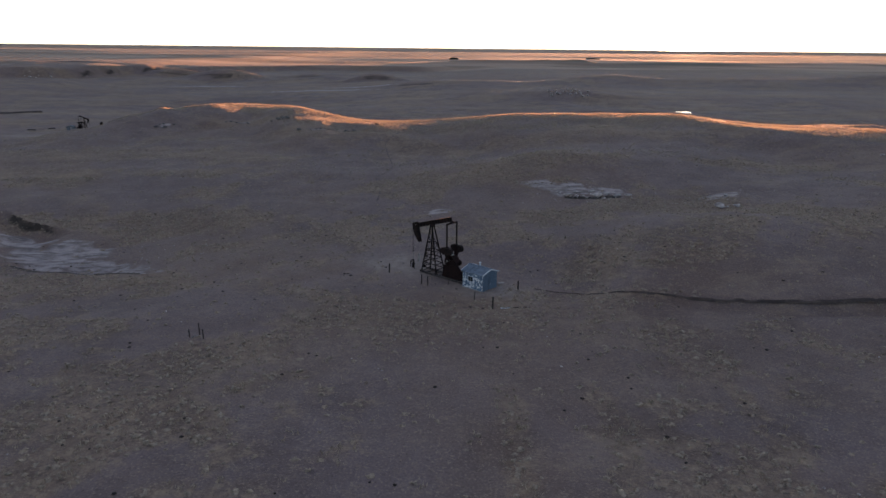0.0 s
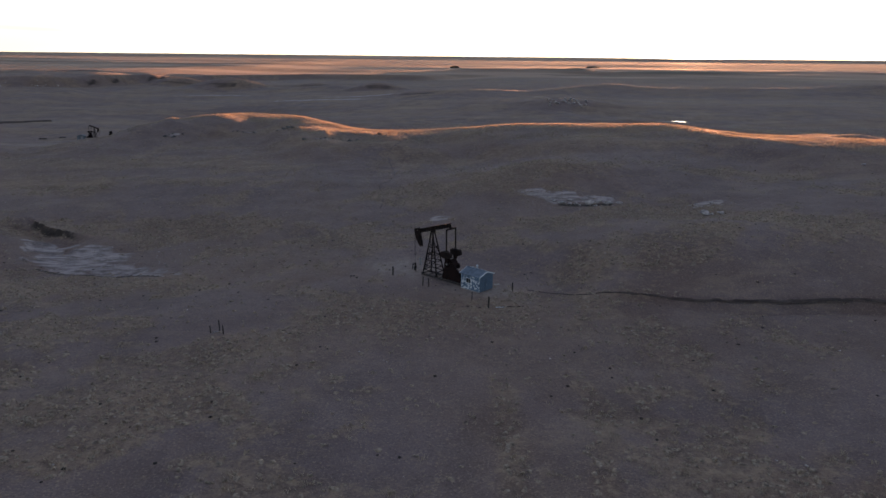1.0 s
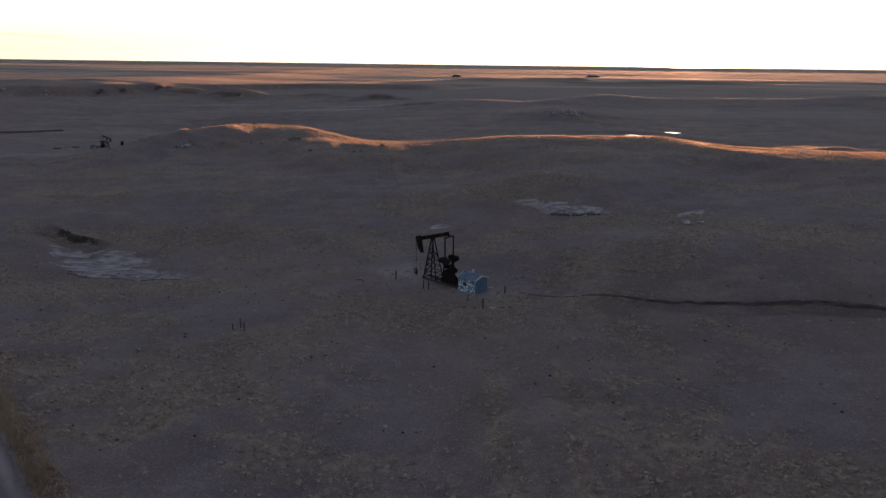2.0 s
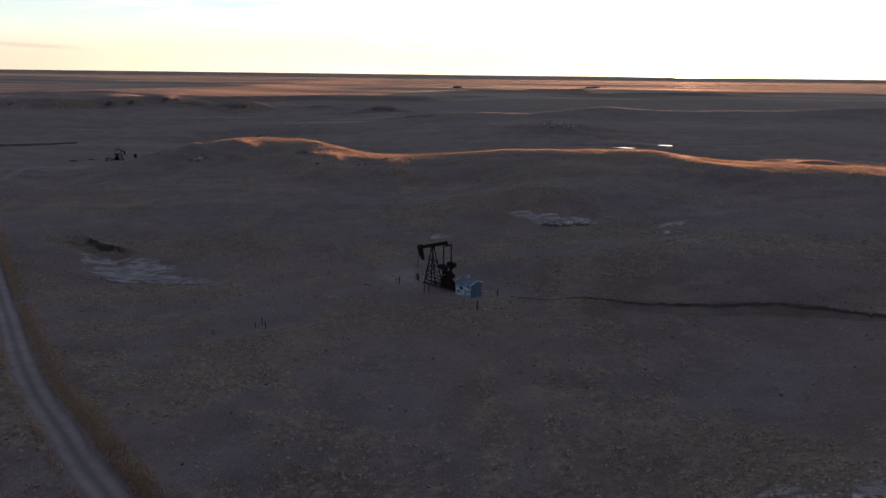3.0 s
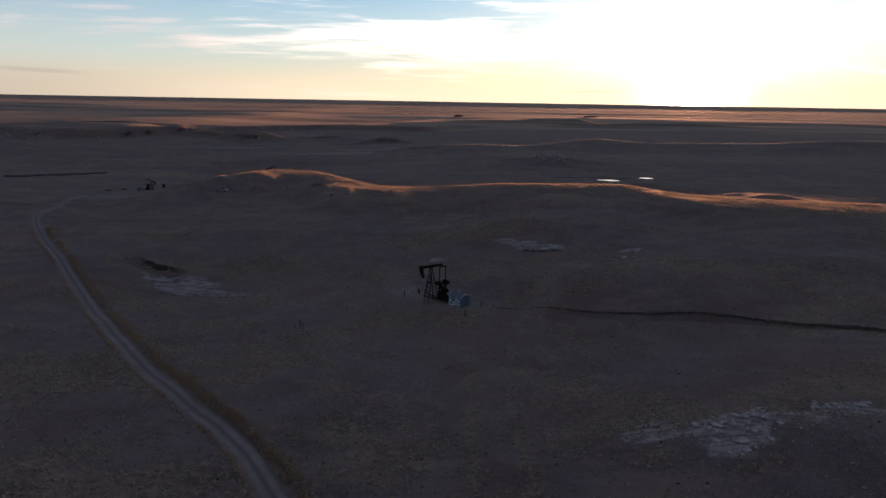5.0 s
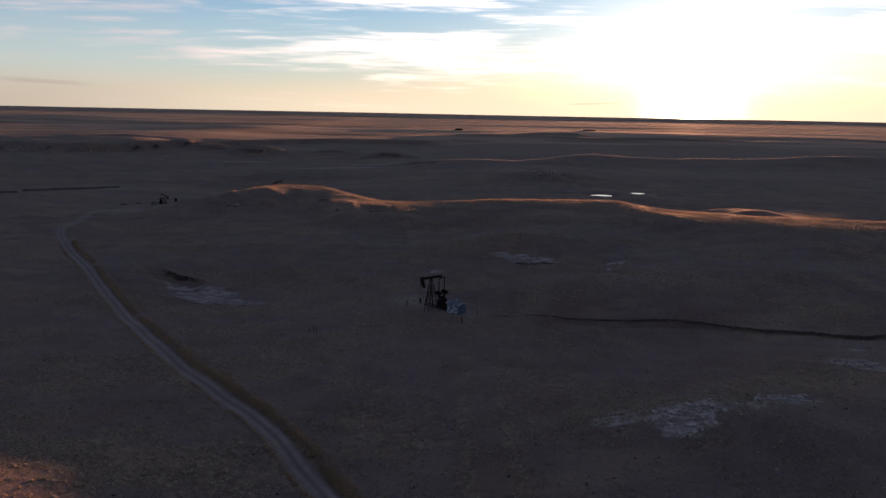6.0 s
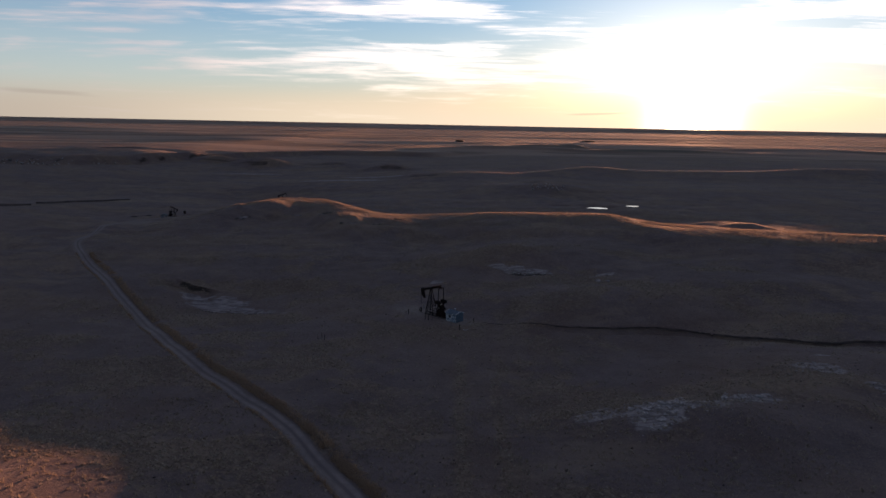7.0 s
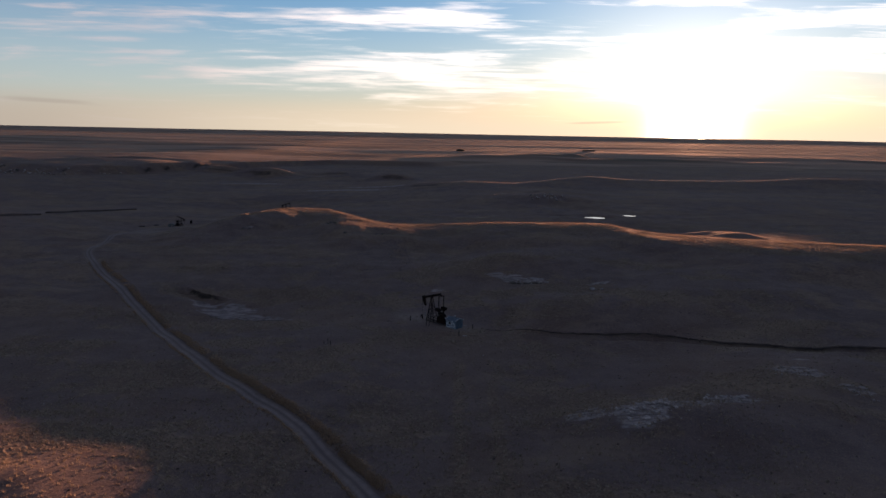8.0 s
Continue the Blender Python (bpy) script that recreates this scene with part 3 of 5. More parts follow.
def patchy(x, y):
    """How thick the tussocks stand: 0 bare soil, 1 full sward."""
    x, y = np.asarray(x, float), np.asarray(y, float)
    p = ease(ripple(x * 0.6, y, 24) + 0.6 * ripple(x + 90, y, 9) + 0.3 * ripple(x, y, 3), -0.12, 0.30)
    p = p * (1 - 0.75 * ease(x, -16, 0) * ease(-x, -30, -16) * ease(-y, 10, 24) * ease(y, -80, -50))
    for bare in ((44, -38, 24, 17, 0), (-33, 14, 12, 10, 0), (39, -69.5, 10, 8, 20), (-8, -30, 18, 16, 10), (-48, -62, 12, 14, 0)):
        p = p * (1 - 0.85 * ease(spot(x, y, *bare) + 0.5 * ripple(x, y, 9), 0.0, 0.5))
    ruts = np.minimum(np.abs(x - 5.8), np.abs(x - 12.4 - 2.5 * np.exp(-((y + 37) / 8) ** 2))) + 0.9 * ripple(x, y, 3)
    p = np.maximum(p, 0.85 * (1 - ease(ruts, 0.6, 1.7)) * ease(-y, 26, 34) * ease(y, -105, -90))
    for s in ((-27, -38, 19, 12, 20), (-48, -16, 14, 12, 0), (-62, 2, 16, 10, 0), (-14, 30, 14, 14, 0), (20, 30, 16, 9, 0), (22, -46, 10, 18, 0), (66, -52, 16, 12, 0)):
        p = np.maximum(p, 0.9 * ease(spot(x, y, *s) + 0.9 * ripple(x, y, 5) + 0.5 * ripple(x, y, 2), 0.1, 0.6))
    for bare in ((-66, 25, 20, 11, -33), (27, 46, 12, 5.5, 0)):
        p = p * (1 - ease(spot(x, y, *bare), 0.0, 0.3))
    return np.where(np.hypot(x, y - 2) < 9, 0.05, p)


def build_ground():
    xs = spacing(((-112, 1), (-92, 0.5), (-42, 1), (20, 0.5), (62, 1), (118, 1)), 4900, 1.022, 1.022)
    ys = spacing(((-132, 1), (-76, 0.5), (-56, 1), (8, 0.5), (50, 1), (212, 1)), 4900, 1.013, 1.04)
    gx, gy = np.meshgrid(xs, ys)
    x, y = gx.ravel(), gy.ravel()
    z = ground_at(x, y)
    nx, ny = len(xs), len(ys)
    k = np.arange(nx * ny).reshape(ny, nx)
    quads = np.stack([k[:-1, :-1], k[:-1, 1:], k[1:, 1:], k[1:, :-1]], -1).reshape(-1, 4)
    me = bpy.data.meshes.new("ground")
    me.vertices.add(len(x))
    me.vertices.foreach_set("co", np.stack([x, y, z], -1).ravel())
    me.loops.add(quads.size)
    me.loops.foreach_set("vertex_index", quads.ravel())
    me.polygons.add(len(quads))
    me.polygons.foreach_set("loop_start", np.arange(len(quads)) * 4)
    me.polygons.foreach_set("use_smooth", np.ones(len(quads), bool))
    me.update()
    me.validate()
    # bare pale clay, dark cut earth, trodden soil, and shade painted in as dark
    clay = np.zeros(len(x))
    for s in ((-66, 24, 14, 8, -30), (-55, 18, 12, 4.6, -27), (-48, 13.8, 7, 2.4, -27), (-76, 31, 6, 4, -30), (-72, 26, 6, 5, -20), (24, 48, 6.5, 4.5, -15), (19, 50.5, 5, 3.5, -20), (32, 46.5, 6, 3, 0), (52.5, 41.5, 6, 2.6, 25), (38.5, -67.5, 9, 5, 25), (37.5, -71.5, 6.5, 5, 0), (28, -67, 5.5, 5, 0), (56, -62.6, 7, 3.2, 5), (48, -66, 7, 3, 20),
              (75, -47, 7, 4, -20), (83, -55.5, 4, 2.5, 0), (81.6, -36, 3, 1.5, 0), (-1.0, 38.6, 3.0, 2.2, -10), (-41, 137, 4, 1.3, 0), (-30, 136.5, 4, 1.3, 0), (-99, 157, 3.5, 1.8, 20), (-57, 160.5, 5, 1.5, 10), (-76, 174, 4, 1.3, 10), (-88, 402, 50, 7, 0), (-60, 425, 40, 5, 0), (-190, 470, 40, 6, 0)):
        clay = np.maximum(clay, ease(spot(x, y, *s) + 0.5 * ripple(x, y, 4) + 0.3 * ripple(x, y, 1.7), 0.0, 0.75))
    dark = np.zeros(len(x))
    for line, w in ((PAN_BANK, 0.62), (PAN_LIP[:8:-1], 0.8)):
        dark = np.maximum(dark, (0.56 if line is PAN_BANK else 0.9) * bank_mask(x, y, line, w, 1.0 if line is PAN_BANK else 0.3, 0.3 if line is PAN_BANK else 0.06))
    # shadow beneath the outcrop's boulders, painted into the ground colour
    dark = np.maximum(dark, 0.8 * ease(spot(x, y, 26.5, 42.4, 5, 1.3, -20) + 0.3 * ripple(x, y, 2.2), 0, 0.5))
    dark = np.maximum(dark, 0.8 * ease(spot(x, y, 31.5, 42.9, 4.5, 1.2, 18) + 0.3 * ripple(x, y, 2.2), 0, 0.5))
    # bare shale on the scarp and on the mounds' broken faces, with shade painted in
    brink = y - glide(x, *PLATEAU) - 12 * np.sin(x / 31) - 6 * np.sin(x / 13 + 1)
    shaded_shale = ease(brink, -20, -9) * (1 - ease(brink, -4, 5)) * ease(-x, 180, 300) * ease(x, -620, -480) * ease(ripple(x, y, 34) + 0.5 * ripple(x, y, 11), -0.15, 0.25)
    shaded_shale = 1.25 * shaded_shale
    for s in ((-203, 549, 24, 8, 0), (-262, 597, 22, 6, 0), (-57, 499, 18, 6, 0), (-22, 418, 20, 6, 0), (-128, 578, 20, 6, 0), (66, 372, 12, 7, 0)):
        shaded_shale = np.maximum(shaded_shale, ease(spot(x, y, *s) + 0.5 * ripple(x, y, 9), 0.0, 0.6))
    shaded_shale = np.maximum(shaded_shale, 1.3 * ease(spot(x, y, -405, 683, 38, 8) + 0.4 * ripple(x, y, 14), 0.0, 0.5))
    dark = np.maximum(dark, 0.47 * shaded_shale)
    trod = np.maximum(ease(spot(x, y, -6, 9, 11, 6.5, -30) + 0.5 * ripple(x, y, 5), 0, 0.7), ease(spot(x, y, 6, -2, 8, 6, -40) + 0.6 * ripple(x, y, 4), 0, 0.9))
    for s in ((-152, 201, 24, 6, 15), (-122, 188, 26, 5, 8), (-158, 170, 10, 22, 0)):
        trod = np.maximum(trod, 0.7 * ease(spot(x, y, *s) + 0.5 * ripple(x, y, 9), 0.0, 0.7))
    d, side, f = along(x, y, ROAD)
    trod = np.maximum(trod, 0.8 * (1 - ease(d, 1.4, 2.1)))
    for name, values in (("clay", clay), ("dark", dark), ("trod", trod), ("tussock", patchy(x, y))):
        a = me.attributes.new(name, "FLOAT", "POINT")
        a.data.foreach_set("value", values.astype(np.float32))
    ob = new("ground", me)
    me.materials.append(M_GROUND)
    return tagged(ob, "rolling dry grassland with bare soil and clay patches", "ground", kind="structure")


ground = build_ground()


def mesh_of(name, verts, faces, mat, smooth=False):
    me = bpy.data.meshes.new(name)
    me.from_pydata(verts, [], faces)
    if smooth:
        me.polygons.foreach_set("use_smooth", [True] * len(me.polygons))
    me.materials.append(mat)
    me.update()
    return me


def build_road():
    fine = smooth_line(ROAD, 4)
    offs = [-2.5, -2.05, -1.55, -1.05, -0.6, -0.2, 0.2, 0.6, 1.05, 1.55, 2.05, 2.5]
    lift = [-0.20, -0.05, -0.06, -0.08, -0.05, -0.02, -0.02, -0.05, -0.08, -0.06, -0.05, -0.20]
    verts, faces = [], []
    for i, (px, py) in enumerate(fine):
        a, b = fine[max(i - 1, 0)], fine[min(i + 1, len(fine) - 1)]
        t = Vector((b[0] - a[0], b[1] - a[1])).normalized()
        mid = float(ground_at(px, py))
        for o, l in zip(offs, lift):
            x, y = px + t.y * o * 0.7, py - t.x * o * 0.7
            z = max(mid, float(ground_at(x, y)) * 0.5 + mid * 0.5) + 0.12 + l + 0.04 * float(ripple(x, y, 1.3))
            verts.append((x, y, z))
        if i:
            n = len(offs)
            for j in range(n - 1):
                p = (i - 1) * n + j
                faces.append((p, p + 1, p + n + 1, p + n))
    me = mesh_of("road", verts, faces, M_ROAD, True)
    rut = me.attributes.new("rut", "FLOAT", "POINT")
    rut.data.foreach_set("value", np.tile([0.15, 0.4, 0.85, 1, 0.7, 0.25, 0.25, 0.7, 1, 0.85, 0.4, 0.15], len(fine)).astype(np.float32))
    tagged(new("road", me), "pale gravel two-track road winding over the grass", "road", kind="structure")


build_road()


def build_trail(line, width, lift, label, grow=0.0, mat=M_EARTH_SHADE):
    """A narrow strip, worn or painted dark for shade, that follows the ground."""
    fine = smooth_line(line, 10)
    verts, faces = [], []
    for i, (px, py) in enumerate(fine):
        a, b = fine[max(i - 1, 0)], fine[min(i + 1, len(fine) - 1)]
        t = Vector((b[0] - a[0], b[1] - a[1])).normalized()
        sway = 0.5 * min(width, 1.0) * float(ripple(px, py, 2.2))
        px, py = px + t.y * sway, py - t.x * sway
        w = width * (1 + 1.0 * float(ripple(px, py, 4))) * min(1, i / 8, (len(fine) - 1 - i) / 8 + 0.05) * (1 + grow * (i / len(fine) - 0.5))
        spots = [(px + t.y * o * w, py - t.x * o * w) for o in (-0.5, -0.17, 0.17, 0.5)]
        high = [float(ground_at(x, y)) for x, y in spots]
        crown = max(high) - 0.12 - 0.03 * width
        verts += [(x, y, max(h, crown) + lift * s) for (x, y), h, s in zip(spots, high, (-1, 1, 1, -1))]
        if i:
            for j in range(3):
                p = (i - 1) * 4 + j
                faces.append((p, p + 1, p + 5, p + 4))
    tagged(new("trail", mesh_of("trail", verts, faces, mat, True)), label, "trail", kind="structure")


build_trail(TRACK, 0.38, 0.07, "dark worn wheel rut winding up the hillside", 0.0, M_RUT)

# the gully's bare earth, with the shade of its bank in the colour
build_trail(GULLY, 0.6, 0.1, "dark strip of bare earth and bank shade along an eroded gully", 1.7)
# flat dark strips put in for the shadow of distant cut banks
build_trail(FAR_BANK, 9.0, 0.9, "dark strip standing for the shade of a distant cut bank", -0.4)
build_trail(FAR_BANK_2, 8.0, 0.9, "dark strip standing for the shade of a distant cut bank", -0.8)


# ---- helpers for things ----
def part(name, bm, mat, parent, label=""):
    """One bmesh as one mesh object under a thing or a part."""
    me = bpy.data.meshes.new(name)
    bm.normal_update()
    bm.to_mesh(me)
    bm.free()
    me.materials.append(mat)
    ob = new(name, me)
    ob.parent = parent
    return tagged(ob, label)


def base_of(name, label, category, m, group=""):
    """The Empty at the foot of a thing."""
    ob = new(name)
    ob.empty_display_size = 0.3
    ob.matrix_world = m
    return tagged(ob, label, category, group)


def ground_z(x, y):
    return float(ground_at(x, y))


def block(bm, size, at, turn=None, bevel=0.02):
    """A box with rounded edges."""
    m = Matrix.Translation(at) @ (turn or Matrix())
    got = bmesh.ops.create_cube(bm, size=1, matrix=m @ Matrix.Diagonal((*size, 1)))
    if bevel:
        edges = list({e for v in got["verts"] for e in v.link_edges})
        bmesh.ops.bevel(bm, geom=edges, offset=min(bevel, min(size) * 0.3), segments=1, affect="EDGES")


def sweep(bm, outline, a, b, up=(0, 0, 1)):
    """A profile (x across, y up) drawn from a to b."""
    a, b = Vector(a), Vector(b)
    w = (b - a).normalized()
    side = w.cross(Vector(up))
    side = side.normalized() if side.length > 1e-4 else Vector((1, 0, 0))
    top = side.cross(w)
    rings = [[bm.verts.new(p + side * x + top * y) for x, y in outline] for p in (a, b)]
    n = len(outline)
    for i in range(n):
        bm.faces.new((rings[0][i], rings[0][(i + 1) % n], rings[1][(i + 1) % n], rings[1][i]))
    bm.faces.new(rings[0][::-1])
    bm.faces.new(rings[1])


def tube(bm, a, b, r, sides=10, r2=None):
    r2 = r if r2 is None else r2
    a, b = Vector(a), Vector(b)
    m = Matrix.Translation((a + b) / 2) @ (b - a).to_track_quat("Z", "Y").to_matrix().to_4x4()
    bmesh.ops.create_cone(bm, cap_ends=True, segments=sides, radius1=r, radius2=r2, depth=(b - a).length, matrix=m)


def slab(bm, outline, y0, y1, m=None):
    """An upright plate: an outline in x and z, thick from y0 to y1."""
    m = m or Matrix()
    rings = [[bm.verts.new(m @ Vector((x, y, z))) for x, z in outline] for y in (y0, y1)]
    n = len(outline)
    bm.faces.new(rings[0])
    bm.faces.new(rings[1][::-1])
    for i in range(n):
        bm.faces.new((rings[0][(i + 1) % n], rings[0][i], rings[1][i], rings[1][(i + 1) % n]))


def i_profile(w, h, t):
    return [(-w / 2, -h / 2), (w / 2, -h / 2), (w / 2, -h / 2 + t), (t / 2, -h / 2 + t), (t / 2, h / 2 - t), (w / 2, h / 2 - t),
            (w / 2, h / 2), (-w / 2, h / 2), (-w / 2, h / 2 - t), (-t / 2, h / 2 - t), (-t / 2, -h / 2 + t), (-w / 2, -h / 2 + t)]


def l_profile(w, t):
    return [(-w / 2, -w / 2), (w / 2, -w / 2), (w / 2, -w / 2 + t), (-w / 2 + t, -w / 2 + t), (-w / 2 + t, w / 2), (-w / 2, w / 2)]


# ---- the pump jack ----
PIVOT = Vector((3.63, 0, 6.85))
TILT = pose(0, 0, 0, 0, -17.2, 0)


def made(fill):
    bm = bmesh.new()
    fill(bm)
    bmesh.ops.recalc_face_normals(bm, faces=bm.faces)
    return bm


def build_pump_jack(m, label):
    jack = base_of("pump_jack", label, "pump jack", m, "pump jacks on the grassland")
    swing = Matrix.Translation(PIVOT) @ TILT

    # skid on the ground
    for y in (-0.85, 0.85):
        part("skid_rail", made(lambda b: sweep(b, i_profile(0.22, 0.26, 0.05), (2.1, y, 0.2), (10.0, y, 0.2))), M_SKID, jack)
    for x in (2.3, 3.4, 4.5, 5.6, 6.6, 8.4, 9.8):
        part("cross_member", made(lambda b: block(b, (0.16, 1.5, 0.14), (x, 0, 0.24))), M_SKID, jack)

    # the four legs of the tower, with its braces and ladder
    feet = {(-1, -1): (2.45, -0.88, 0.36), (1, -1): (5.25, -0.88, 0.36), (-1, 1): (2.45, 0.88, 0.36), (1, 1): (5.25, 0.88, 0.36)}
    tops = {k: (PIVOT.x + 0.2 * k[0], 0.2 * k[1], PIVOT.z - 0.12) for k in feet}
    for k in feet:
        leg = part("leg", made(lambda b: sweep(b, l_profile(0.19, 0.05), feet[k], tops[k])), M_RUST, jack)
        part("foot_plate", made(lambda b: block(b, (0.4, 0.3, 0.05), (feet[k][0], feet[k][1], 0.385))), M_RUST, leg)

    def on_leg(k, s):
        return Vector(feet[k]).lerp(Vector(tops[k]), s)

    for s in (0.09, 0.2, 0.33, 0.48, 0.65):
        for a, c in (((-1, -1), (1, -1)), ((-1, 1), (1, 1)), ((-1, -1), (-1, 1)), ((1, -1), (1, 1))):
            part("girt", made(lambda b: sweep(b, l_profile(0.09, 0.03), on_leg(a, s), on_leg(c, s))), M_RUST, jack)
    for y in (-1, 1):
        for (a, s0), (c, s1) in ((((-1, y), 0.09), ((1, y), 0.48)), (((1, y), 0.48), ((-1, y), 0.82)), (((-1, y), 0.33), ((1, y), 0.65))):
            part("brace", made(lambda b: sweep(b, l_profile(0.08, 0.03), on_leg(a, s0), on_leg(c, s1))), M_RUST, jack)
    ladder = part("ladder", made(lambda b: [tube(b, Vector((2.2, y, 0.4)).lerp(Vector((3.3, y * 0.6, 6.5)), 0), Vector((3.3, y * 0.6, 6.5)), 0.03, 6) for y in (-0.2, 0.2)]), M_RUST, jack)
    for i in range(14):
        s = (i + 0.7) / 15
        c = Vector((2.2, 0, 0.4)).lerp(Vector((3.3, 0, 6.5)), s)
        h = 0.2 * (1 - 0.4 * s)
        part("rung", made(lambda b: tube(b, (c.x, -h, c.z), (c.x, h, c.z), 0.02, 5)), M_RUST, ladder)
    part("bearing", made(lambda b: [block(b, (0.55, 0.62, 0.14), PIVOT + Vector((0, 0, -0.06)), None, 0.03), tube(b, PIVOT + Vector((0, -0.42, 0.08)), PIVOT + Vector((0, 0.42, 0.08)), 0.15, 14)]), M_RUST, jack)

    # walking beam with the horse head
    beam = part("walking_beam", made(lambda b: sweep(b, i_profile(0.40, 0.62, 0.06), swing @ Vector((-3.1, 0, 0.47)), swing @ Vector((3.85, 0, 0.47)))), M_RUST, jack)
    for x in (-2.4, -1.2, 0, 1.2, 2.4, 3.5):
        part("stiffener", made(lambda b: block(b, (0.04, 0.36, 0.5), swing @ Vector((x, 0, 0.47)), TILT, 0)), M_RUST, beam)
    arc = [(-3.72 * math.cos(radians(a)), 3.72 * math.sin(radians(a))) for a in range(14, -33, -4)]
    outline = arc + [(-2.92, -1.98), (-2.86, -1.2), (-2.78, -0.3), (-2.72, 0.3), (-2.80, 0.98)]
    head = part("horse_head", made(lambda b: [slab(b, outline, -0.22, -0.16, swing), slab(b, outline, 0.16, 0.22, swing),
                                              slab(b, arc + [(x + 0.09, z) for x, z in arc[::-1]], -0.19, 0.19, swing),
                                              block(b, (0.6, 0.34, 0.9), swing @ Vector((-3.05, 0, 0.1)), TILT)]), M_RUST, jack)
    part("head_pin", made(lambda b: tube(b, swing @ Vector((-2.95, -0.3, 0.6)), swing @ Vector((-2.95, 0.3, 0.6)), 0.06, 10)), M_STEEL, head)
    for y in (-0.09, 0.09):
        part("bridle_cable", made(lambda b: tube(b, (-0.08, y, 6.9), (-0.08, y, 2.55), 0.022, 6)), M_RUST, jack)
    part("carrier_bar", made(lambda b: block(b, (0.12, 0.36, 0.1), (-0.08, 0, 2.5))), M_RUST, jack)
    part("polished_rod", made(lambda b: tube(b, (-0.08, 0, 2.65), (-0.08, 0, 1.2), 0.03, 8)), M_STEEL, jack)

    # equalizer and pitman arms down to the crank pins
    eq = swing @ Vector((3.72, 0, -0.06))
    part("equalizer", made(lambda b: [block(b, (0.22, 2.15, 0.2), eq), tube(b, eq + Vector((0, -0.22, 0.12)), eq + Vector((0, 0.22, 0.12)), 0.14, 12)]), M_RUST, jack)
    pin_z = 4.25
    for y in (-1.0, 1.0):
        part("pitman_arm", made(lambda b: [sweep(b, i_profile(0.16, 0.16, 0.04), (eq.x, y, eq.z), (7.25, y, pin_z)), tube(b, (7.25, y - 0.12, pin_z), (7.25, y + 0.12, pin_z), 0.14, 12)]), M_RUST, jack)
        crank = part("crank", made(lambda b: slab(b, [(7.05, 2.35), (7.5, 2.35), (7.55, 3.0), (7.47, 4.75), (7.08, 4.75), (7.0, 3.0)], y * 0.86 - 0.07, y * 0.86 + 0.07)), M_RED_RUST, jack)
        lobe = [(7.28 + x, 4.1 + z) for x, z in ((-0.95, -0.22), (-1.02, 0.12), (-0.92, 0.42), (-0.62, 0.55), (0.62, 0.55), (0.92, 0.42), (1.02, 0.12), (0.95, -0.22), (0.5, -0.42), (-0.5, -0.42))]
        part("counterweight", made(lambda b: slab(b, lobe, y * 1.08 - 0.22, y * 1.08 + 0.22)), M_RUST, crank)
        part("counterweight", made(lambda b: block(b, (0.5, 0.3, 0.42), (7.28, y * 1.08, 3.5), None, 0.08)), M_RUST, crank)

    # gear box on its pedestal, with brake drum and the belt guard
    part("pedestal", made(lambda b: [slab(b, [(6.35, 0.36), (8.3, 0.36), (7.95, 2.05), (6.6, 2.05)], -0.62, 0.62)]), M_RED_RUST, jack)
    box = part("gear_box", made(lambda b: [slab(b, [(6.5, 2.05), (8.15, 2.05), (8.25, 2.5), (8.05, 3.1), (7.6, 3.42), (7.0, 3.42), (6.55, 3.05), (6.4, 2.5)], -0.55, 0.55)]), M_RED_RUST, jack)
    part("crank_shaft", made(lambda b: tube(b, (7.28, -1.0, 2.75), (7.28, 1.0, 2.75), 0.16, 14)), M_STEEL, box)
    part("inspection_cover", made(lambda b: block(b, (0.5, 0.5, 0.08), (7.3, 0, 3.45))), M_STEEL, box)
    part("brake_drum", made(lambda b: tube(b, (8.05, 0.58, 2.35), (8.05, 0.78, 2.35), 0.42, 18)), M_RUST, box)
    part("belt_guard", made(lambda b: [slab(b, [(7.7, 2.9), (8.4, 3.1), (9.7, 1.6), (9.8, 0.9), (9.3, 0.55), (8.7, 0.75), (7.6, 2.2)], -0.86, -0.62)]), M_RED_RUST, jack)
    motor = part("motor", made(lambda b: [tube(b, (9.3, -0.55, 1.0), (9.3, 0.45, 1.0), 0.42, 16), block(b, (0.9, 1.0, 0.24), (9.3, -0.05, 0.5))]), M_RUST, jack)
    part("terminal_box", made(lambda b: block(b, (0.3, 0.3, 0.22), (9.3, 0.1, 1.48))), M_RUST, motor)
    part("side_panel", made(lambda b: slab(b, [(6.2, 0.36), (9.9, 0.36), (9.6, 1.5), (8.4, 2.1), (6.6, 2.1)], -0.80, -0.74)), M_RED_RUST, jack)
    return jack


WELL = (-4.37, 7.30)
pump_jack = build_pump_jack(pose(*WELL, 0.02, 0, 0, -42), "black rusted pump jack standing still over its well")

wellhead = base_of("wellhead", "dark steel wellhead with valves under the pump jack", "wellhead", pose(*WELL, 0.0, 0, 0, -42))
part("casing", made(lambda b: [tube(b, (-0.08, 0, -0.2), (-0.08, 0, 0.55), 0.16, 14), tube(b, (-0.08, 0, 0.5), (-0.08, 0, 0.6), 0.26, 14)]), M_RUST, wellhead)
part("stuffing_box", made(lambda b: [tube(b, (-0.08, 0, 0.6), (-0.08, 0, 1.15), 0.09, 12), tube(b, (-0.08, 0, 1.1), (-0.08, 0, 1.25), 0.13, 12)]), M_RUST, wellhead)
arm = part("flow_line", made(lambda b: [tube(b, (-0.08, 0, 0.8), (-0.75, 0.15, 0.8), 0.06, 10), tube(b, (-0.75, 0.15, 0.85), (-0.75, 0.15, -0.1), 0.06, 10)]), M_RUST, wellhead)
